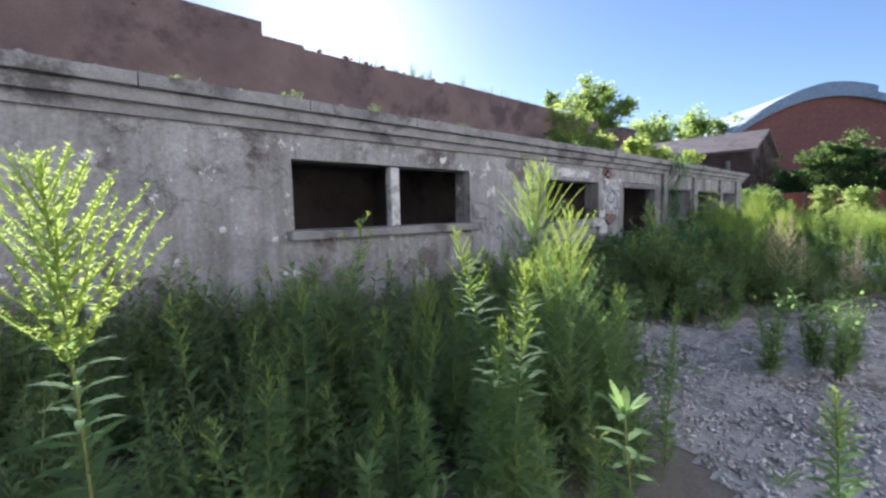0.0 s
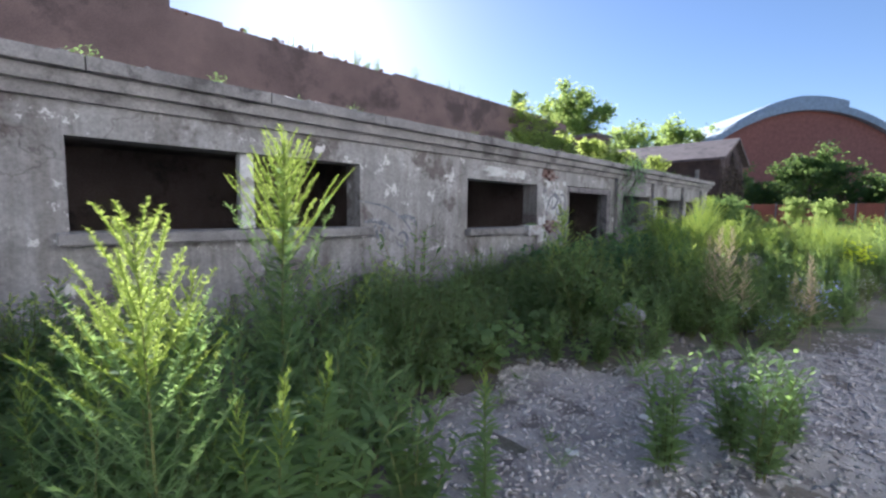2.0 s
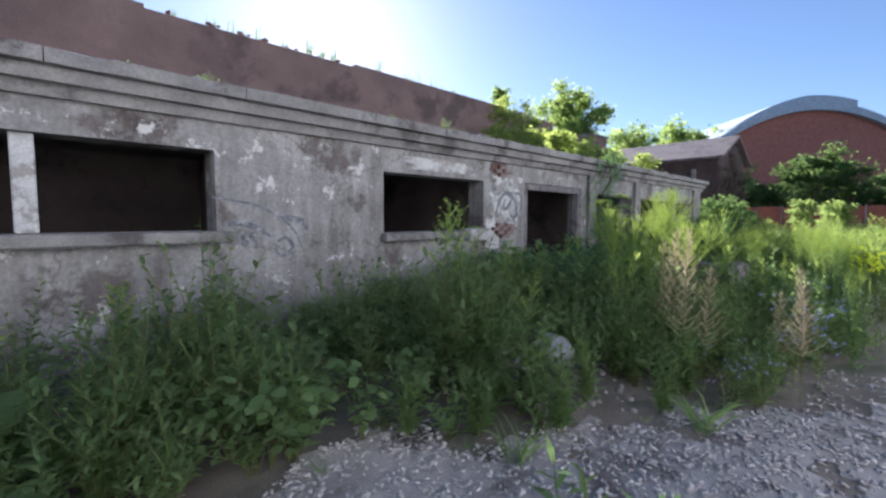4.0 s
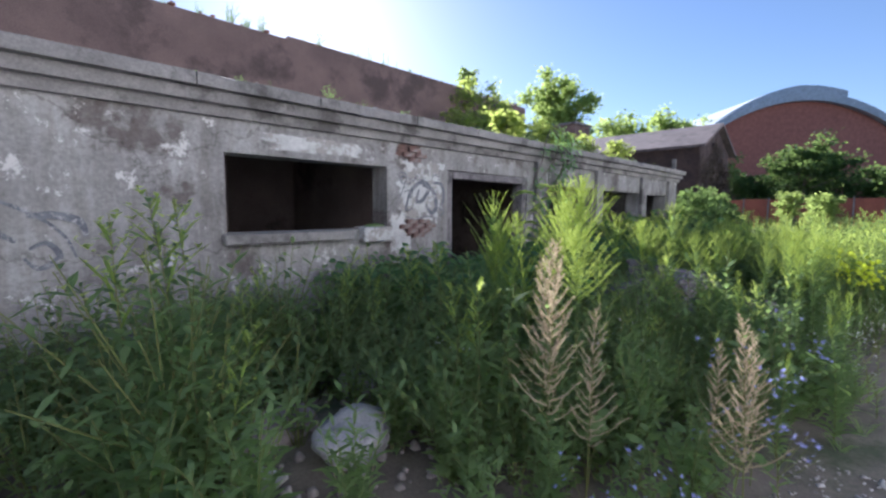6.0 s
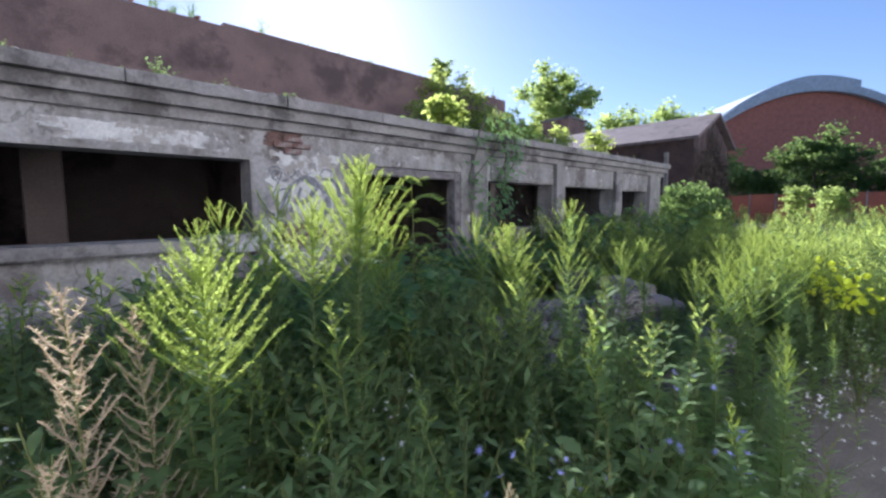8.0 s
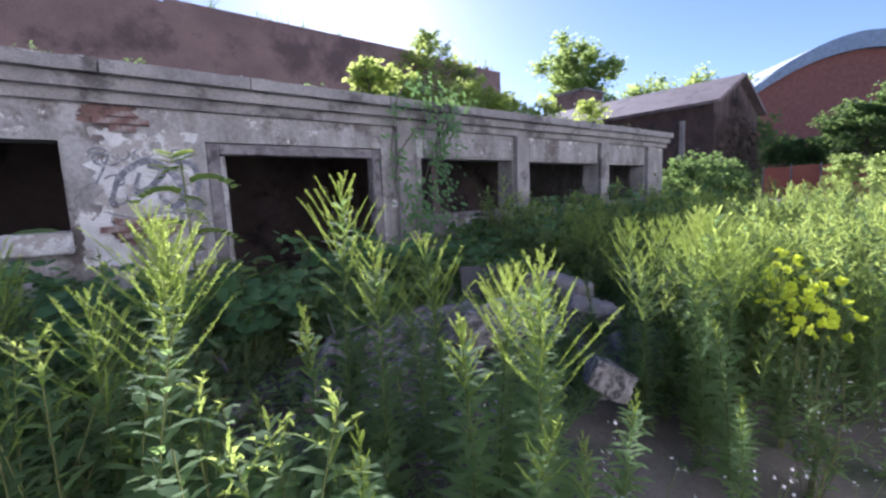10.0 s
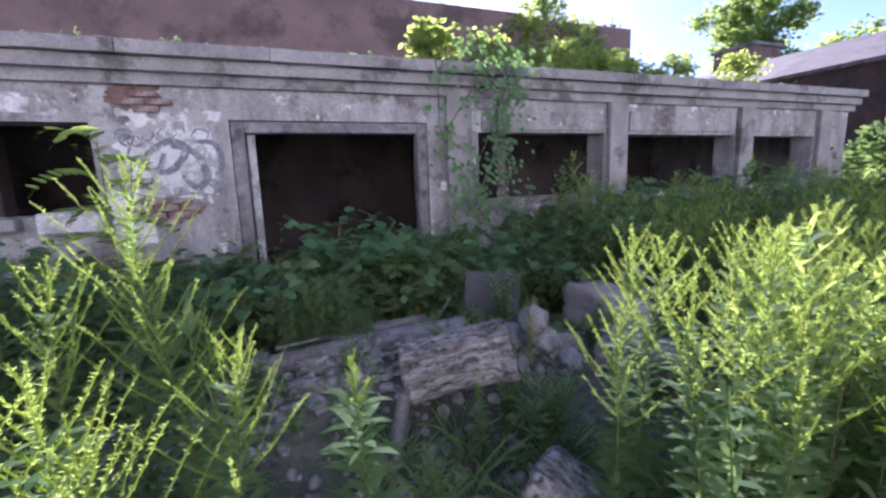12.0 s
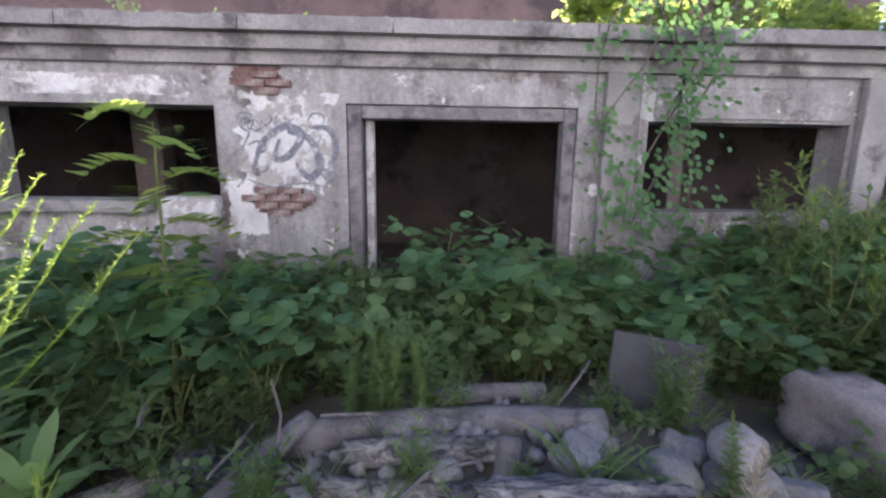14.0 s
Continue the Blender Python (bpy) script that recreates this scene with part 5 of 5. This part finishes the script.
M_BRICKS = rough_surface("old_red_brick", (0.12, 0.07, 0.058), (0.19, 0.112, 0.092), (0.25, 0.22, 0.2), 7.0, 70, 0.93, 0.5)
for me in BRICK_ME:
    me.materials.append(M_BRICKS)


M_CORE = rough_surface("crumbled_mortar", (0.09, 0.055, 0.045), (0.17, 0.1, 0.08), (0.06, 0.04, 0.035), 8.0, 60, 0.95, 0.6)
ragged_patch("exposed_core", 10.7, 2.5, 0.5, 0.22, 21.0, M_CORE, "dark brick core where render has fallen", FY - 0.005)
ragged_patch("exposed_core", 10.9, 1.27, 0.56, 0.24, 24.0, M_CORE, "dark brick core where render has fallen", FY - 0.0075)


def bricks(x0, x1, z0, z1, keep, proud=0.0):
    row, z = 0, z0 + 0.037
    while z < z1:
        x = x0 + (0.125 if row % 2 else 0.0)
        while x < x1:
            if keep(x, z):
                ob = new("brick", BRICK_ME[rnd.randrange(4)])
                ob.parent = bpy.data.objects["wall_front"]
                ob.location = (x, FY - 0.012 - proud + rnd.uniform(-0.004, 0.004), z)
            x += 0.25
        z += 0.076
        row += 1


bricks(10.55, 10.95, 2.32, 2.58, lambda x, z: ((x - 10.78) / 0.2) ** 2 + ((z - 2.46) / 0.12) ** 2 < 1, -0.008)
bricks(10.62, 11.2, 1.12, 1.42, lambda x, z: ((x - 10.9) / 0.34) ** 2 + ((z - 1.27) / 0.14) ** 2 < 1)

# pale block with moss on the window sill
blk = thing("concrete_block", pose(10.02, FY - 0.04, 1.28), "pale concrete block with moss on the window sill", "block")
part("body", box_bm((-0.26, 0.26, -0.12, 0.2, -0.18, 0.04), bevel=0.018), M_RUIN, blk)
bm = bmesh.new()
bmesh.ops.create_icosphere(bm, subdivisions=3, radius=1)
for v in bm.verts:
    v.co = Vector((v.co.x * 0.17, v.co.y * 0.1 + 0.02, 0.045 + max(v.co.z, -0.1) * 0.035 * (1 + 0.6 * noise.noise(v.co * 3))))
part("moss", bm, M_LEAF, blk, "green moss cushion", True)

# doorway frame
df = thing("door_frame", pose(11.57, FY, 0.05), "broken timber frame of the open doorway", "door frame")
df["kind"] = "structure"
part("jamb", box_bm((0.003, 0.15, 0.02, 0.2, 0.0, 2.2), bevel=0.012), M_GREYWOOD, df)
part("jamb", box_bm((2.24, 2.376, 0.02, 0.2, 0.0, 2.2), bevel=0.012), M_GREYWOOD, df)
part("lintel", box_bm((0.152, 2.238, 0.02, 0.2, 2.07, 2.2), bevel=0.012), M_GREYWOOD, df)
part("inner_post", box_bm((0.16, 0.25, 0.22, 0.36, 0.0, 2.18), bevel=0.01), M_RUIN, df, "pale flaking inner post")
setting("window_post", box_bm((3.93, 4.1, FY + 0.1, FY + 0.25, 1.352, 2.278), bevel=0.012), M_RUIN, "pale post standing in the window opening", "post")


# ---- broken edge along the top of the cornice and hall ----
def rubble_row(name, x0, x1, y0, y1, z, n, size, label, material):
    rocks = []
    for s in range(4):
        bm = bmesh.new()
        bmesh.ops.create_icosphere(bm, subdivisions=1, radius=1)
        g = Geo()
        for v in bm.verts:
            v.co *= 1 + 0.5 * noise.noise(v.co * 1.5 + Vector((s * 7, 0, 0)))
        g.v = [(v.co.x, v.co.y * 0.7, v.co.z * 0.5) for v in bm.verts]
        g.f = [tuple(v.index for v in f.verts) for f in bm.faces]
        g.m = [0] * len(g.f)
        bm.free()
        rocks.append(g)
    pl = [(rnd.randrange(4), rnd.uniform(x0, x1), rnd.uniform(y0, y1), z, rnd.uniform(0, 6.28), size * rnd.uniform(0.4, 1.3), rnd.uniform(-0.3, 0.3)) for _ in range(n)]
    return tagged(new(name, scatter_mesh(name, rocks, pl, [material])), label, "rubble", kind="stuff")


rubble_row("cornice_crumbs", -8, 23, FY - 0.2, FY + 0.4, 3.0, 420, 0.06, "pale crumbs of broken cornice on the roof edge", M_STONE)
rubble_row("parapet_crumbs", -8, 25, 13.5, 13.9, 6.92, 200, 0.1, "broken bricks along the hall parapet", M_BRICK)
for i, (x0, x1, z) in enumerate(((-12, 5.0, 7.35), (5.0, 6.3, 6.96), (12.5, 20.5, 6.96))):
    setting("parapet_%d" % (i + 1), box_bm((x0, x1 - 0.004, 13.52, 13.88, 6.853, z)), M_UPPER, "stepped broken parapet of the hall", "parapet")


# ---- rubble heap before the doorway ----
def log(a, b, r, label, name="log", material=None, bark=0.12, sides=18, rings=14, seed=0.0, taper=0.1):
    """Round timber between two points with furrowed bark, a pale sawn end and knots."""
    a, b = Vector(a), Vector(b)
    d = b - a
    root = thing(name, Matrix.Translation(a) @ d.to_track_quat("Z", "Y").to_matrix().to_4x4(), label, "log")
    bm = bmesh.new()
    loops = []
    for i in range(rings + 1):
        t = i / rings
        ring = []
        for k in range(sides):
            w = 2 * math.pi * k / sides
            n = noise.noise(Vector((math.cos(w) * 2.5, math.sin(w) * 2.5, t * 1.2 * d.length / r * 0.3 + seed)))
            f = abs(noise.noise(Vector((math.cos(w) * (12 if bark > 0.2 else 6), math.sin(w) * (12 if bark > 0.2 else 6), t * 2 + seed))))
            rr = r * (1 - taper * t + 0.16 * n - bark * f)
            bend = 0.05 * d.length * math.sin(math.pi * t) * math.sin(seed)
            ring.append(bm.verts.new((rr * math.cos(w) + bend, rr * math.sin(w), t * d.length)))
        loops.append(ring)
    for p, q in zip(loops, loops[1:]):
        for k in range(sides):
            bm.faces.new((p[k], p[(k + 1) % sides], q[(k + 1) % sides], q[k]))
    bm.faces.new(loops[0][::-1])
    bm.faces.new(loops[-1])
    part("bark", bm, material or M_BARK, root, smooth=True)
    for z, flip in ((-0.006, True), (d.length + 0.006, False)):
        bm = bmesh.new()
        rr = r * (0.86 if flip else 0.86 - taper)
        vs = [bm.verts.new((rr * math.cos(2 * math.pi * k / 16), rr * math.sin(2 * math.pi * k / 16), z)) for k in range(16)]
        bm.faces.new(vs[::-1] if flip else vs)
        part("cut_end", bm, M_CUT, root, "weathered sawn end")
    return root


M_CUT = rough_surface("sawn_wood", (0.36, 0.28, 0.2), (0.52, 0.42, 0.32), (0.25, 0.19, 0.14), 12.0, 90, 0.85, 0.3)


def gz(x, y, lift=0.0):
    return mound(x, y) + lift


log((12.57, 2.08, 0.48), (13.1, 1.87, 0.61), 0.172, "short thick log with deeply furrowed grey bark", bark=0.3, sides=90, rings=26, seed=1.0, taper=0.05)
log((11.72, 2.84, gz(11.72, 2.84, 0.09)), (13.2, 2.72, gz(13.2, 2.72, 0.05)), 0.085, "long grey fallen timber on the rubble heap", seed=2.2, material=M_GREYWOOD)
log((11.42, 2.36, gz(11.42, 2.36, 0.06)), (11.82, 2.86, gz(11.82, 2.86, 0.16)), 0.055, "pale barkless pole leaning on the heap", seed=0.4, material=M_GREYWOOD, bark=0.03)
log((12.02, 2.66, gz(12.02, 2.66, 0.04)), (12.72, 2.56, gz(12.72, 2.56, 0.03)), 0.065, "dark weathered branch log", seed=3.0)
log((11.95, 2.5, gz(11.95, 2.5, 0.03)), (12.66, 2.4, gz(12.66, 2.4, 0.0)), 0.06, "dark weathered branch log", seed=4.4)
log((12.3, 3.17, gz(12.3, 3.17, 0.05)), (13.04, 3.14, gz(13.04, 3.14, 0.06)), 0.055, "smooth grey log with a sawn end", seed=0.2, material=M_GREYWOOD)
log((10.75, 2.62, gz(10.75, 2.62, 0.05)), (11.32, 2.84, gz(11.32, 2.84, 0.08)), 0.07, "dark log half buried in weeds", seed=5.0)
log((12.38, 1.72, gz(12.38, 1.72, 0.04)), (12.53, 2.0, gz(12.53, 2.0, 0.2)), 0.04, "grey broken plank end leaning on a log", seed=0.3, material=M_GREYWOOD)
log((12.66, 2.3, gz(12.66, 2.3, -0.05)), (12.71, 2.52, gz(12.71, 2.52, 0.12)), 0.055, "pale stub of a barkless pole", seed=0.1, material=M_GREYWOOD)
log((13.5, 1.2, gz(13.5, 1.2, 0.0)), (13.72, 1.55, gz(13.72, 1.55, 0.22)), 0.06, "pale grey pole leaning out of the weeds", seed=0.6, material=M_GREYWOOD)
for i, (p, q, r) in enumerate((((11.73, 2.62, 0.36), (11.72, 2.66, 0.72), 0.008), ((11.5, 2.5, 0.38), (11.62, 2.7, 0.5), 0.008), ((12.3, 2.42, 0.4), (12.6, 2.5, 0.44), 0.01), ((11.05, 2.8, 0.42), (10.95, 2.97, 0.52), 0.014),
                               ((12.2, 2.25, 0.4), (12.55, 2.6, 0.5), 0.01), ((11.9, 2.75, 0.5), (12.35, 2.6, 0.55), 0.009), ((13.0, 2.85, 0.45), (13.25, 3.05, 0.62), 0.008))):
    st = thing("stick", Matrix.Translation(p), "thin pale dry stick on the heap", "stick", "dry sticks")
    g = Geo()
    e = Vector(q) - Vector(p)
    g.tube([Vector((0, 0, 0)), e * 0.5 + Vector((0.03, 0.01, 0.02)), e], r, r * 0.6, 0, 5)
    k = new("shaft", mesh_from("stick_shaft", g, [M_GREYWOOD]))
    k.parent = st


def stone(x, y, z, sx, sy, sz, seed, label, name="stone", material=None, turn=0, tilt=0, square=0.0, group="rubble stones"):
    bm = bmesh.new()
    bmesh.ops.create_icosphere(bm, subdivisions=4, radius=1)
    for v in bm.verts:
        n = v.co.normalized()
        if square:
            m = max(abs(n.x), abs(n.y), abs(n.z))
            n = n.lerp(n / m * 0.8, square)
        k = 1 + 0.22 * noise.noise(n * 1.3 + Vector((seed, 0, 0))) + 0.06 * noise.noise(n * 5 + Vector((0, seed, 0)))
        v.co = Vector((n.x * sx, n.y * sy, n.z * sz)) * k
    ob = obj(name, bm, material or M_STONE, smooth=True)
    ob.matrix_world = pose(x, y, z, tilt, tilt * 0.5, turn)
    return tagged(ob, label, "stone", group)


M_PALE = rough_surface("pale_boulder", (0.25, 0.245, 0.245), (0.38, 0.375, 0.37), (0.17, 0.16, 0.15), 4.0, 60, 0.8, 0.4)
M_SAND = rough_surface("pinkish_sandstone", (0.19, 0.165, 0.155), (0.3, 0.262, 0.245), (0.13, 0.11, 0.105), 4.0, 60, 0.9, 0.5)
for i, (x, y, s, sq) in enumerate(((13.65, 2.4, 0.13, 0.0), (13.0, 2.5, 0.11, 0.6), (13.37, 2.46, 0.1, 0.3), (13.88, 2.4, 0.1, 0.5), (12.86, 2.36, 0.08, 0.6), (13.2, 2.38, 0.07, 0.4), (13.1, 2.62, 0.08, 0.3), (13.5, 2.6, 0.08, 0.5),
                                   (12.45, 2.48, 0.06, 0.5), (11.6, 2.3, 0.07, 0.4), (11.2, 2.95, 0.1, 0.6), (12.25, 2.78, 0.06, 0.5), (13.3, 2.2, 0.09, 0.2), (13.75, 2.2, 0.08, 0.4), (12.1, 2.3, 0.06, 0.5))):
    stone(x, y, gz(x, y, s * 0.35), s * 1.2, s, s * 0.8, i * 3.1, "rounded grey stone in the rubble heap" if not sq else "broken grey stone in the rubble heap", turn=i * 47, tilt=i * 7 % 25, square=sq)
stone(14.2, 2.05, 0.3, 0.3, 0.18, 0.14, 11.0, "large pinkish sandstone block on the heap", "boulder", M_SAND, -42, 20, 0.75, "")
stone(14.5, 2.68, 0.36, 0.22, 0.44, 0.24, 17.0, "large weathered sandstone block on the heap", "boulder", M_SAND, 6, 8, 0.85, "")
stone(13.6, 2.42, 0.52, 0.12, 0.1, 0.1, 23.0, "rounded grey stone in the rubble heap", turn=30)
stone(12.88, 1.12, 0.35, 0.2, 0.16, 0.11, 5.0, "grey slab of weathered furrowed bark", "bark_slab", M_BARK, 40, 24, 0.85, "")
stone(7.6, 2.25, 0.25, 0.27, 0.19, 0.14, 31.0, "large pale rounded boulder among weeds", "boulder", M_PALE, 20, 10, 0.1, "")
stone(8.15, 3.0, 0.2, 0.26, 0.18, 0.13, 37.0, "mossy rounded boulder among weeds", "boulder", None, 70, 0, 0.1, "")
stone(7.35, 2.75, 0.18, 0.3, 0.2, 0.12, 41.0, "flat reddish stone half covered by weeds", "boulder", M_SAND, 10, 0, 0.3, "")
wb = thing("white_board", pose(6.97, 2.1, gz(6.97, 2.1, 0.24), 8, 5, 30), "white weathered board propped in the weeds", "board")
part("panel", box_bm((-0.14, 0.14, -0.09, 0.09, -0.012, 0.012), bevel=0.005), M_RUIN, wb)
part("support", box_bm((-0.05, 0.05, -0.03, 0.03, -0.28, -0.013), bevel=0.006), M_GREYWOOD, wb)
bd = thing("leaning_panel", pose(13.5, 2.88, gz(13.5, 2.88, -0.03), -16, 4, -22), "dark sheet panel leaning in the rubble", "panel")
part("sheet", box_bm((-0.22, 0.22, -0.012, 0.012, 0.0, 0.46), bevel=0.006), rough_surface("rusty_sheet", (0.026, 0.028, 0.03), (0.048, 0.05, 0.052), (0.045, 0.032, 0.028), 5.0, 60, 0.75, 0.2), bd)
part("batten", box_bm((-0.22, 0.22, 0.013, 0.04, 0.4, 0.45), bevel=0.005), M_GREYWOOD, bd)
for i, (x, y, w) in enumerate(((5.3, 1.15, 0.05), (4.45, 1.3, 0.04), (6.1, 0.6, 0.04))):
    sc = thing("paper_scrap", pose(x, y, gz(x, y, 0.03), 6, 4, 40 * i), "crumpled white scrap on the chips", "litter", "white scraps")
    bm = bmesh.new()
    bmesh.ops.create_grid(bm, x_segments=5, y_segments=4, size=w)
    for v in bm.verts:
        v.co.z = 0.012 * noise.noise(v.co * 30 + Vector((i * 5, 0, 0)))
    bmesh.ops.solidify(bm, geom=bm.faces[:], thickness=0.002)
    part("sheet", bm, M_WHITE, sc)


# small debris over the heap and in the hollow by the boulders
def heap_bits(name, variants, n, size, material, label, spots):
    pl = []
    for _ in range(n):
        cx, cy, rx, ry = rnd.choice(spots)
        x, y = cx + rnd.gauss(0, rx), cy + rnd.gauss(0, ry)
        if off_trail(x, y) > 0.3:
            pl.append((rnd.randrange(len(variants)), x, y, mound(x, y) + min(size * 0.15, 0.012), rnd.uniform(0, 6.28), size * rnd.uniform(0.35, 1.3), rnd.uniform(-0.4, 0.4)))
    return tagged(new(name, scatter_mesh(name, variants, pl, [material])), label, "rubble", kind="stuff")


pebbles = []
for k in range(6):
    bm = bmesh.new()
    bmesh.ops.create_icosphere(bm, subdivisions=1, radius=1)
    g = Geo()
    g.v = [tuple(v.co * (1 + 0.55 * noise.noise(v.co * 1.4 + Vector((k * 9, 2, 0)))) * Vector((1, 0.75, 0.6)).length / 1.4) for v in bm.verts]
    g.f = [tuple(v.index for v in f.verts) for f in bm.faces]
    g.m = [0] * len(g.f)
    bm.free()
    pebbles.append(g)
HEAP = [(12.6, 2.5, 0.75, 0.35), (13.4, 2.4, 0.5, 0.3), (12.6, 1.7, 0.5, 0.3), (11.5, 2.4, 0.4, 0.3)]
heap_bits("heap_rubble", pebbles, 520, 0.035, M_STONE, "small grey rubble strewn over the heap", HEAP)
heap_bits("heap_splinters", flake, 420, 0.8, M_GREYWOOD, "dark wood splinters and bark strewn over the heap", HEAP)
heap_bits("hollow_rubble", pebbles, 160, 0.03, M_SAND, "reddish brick crumbs around the boulders", [(7.7, 2.2, 0.5, 0.4)])
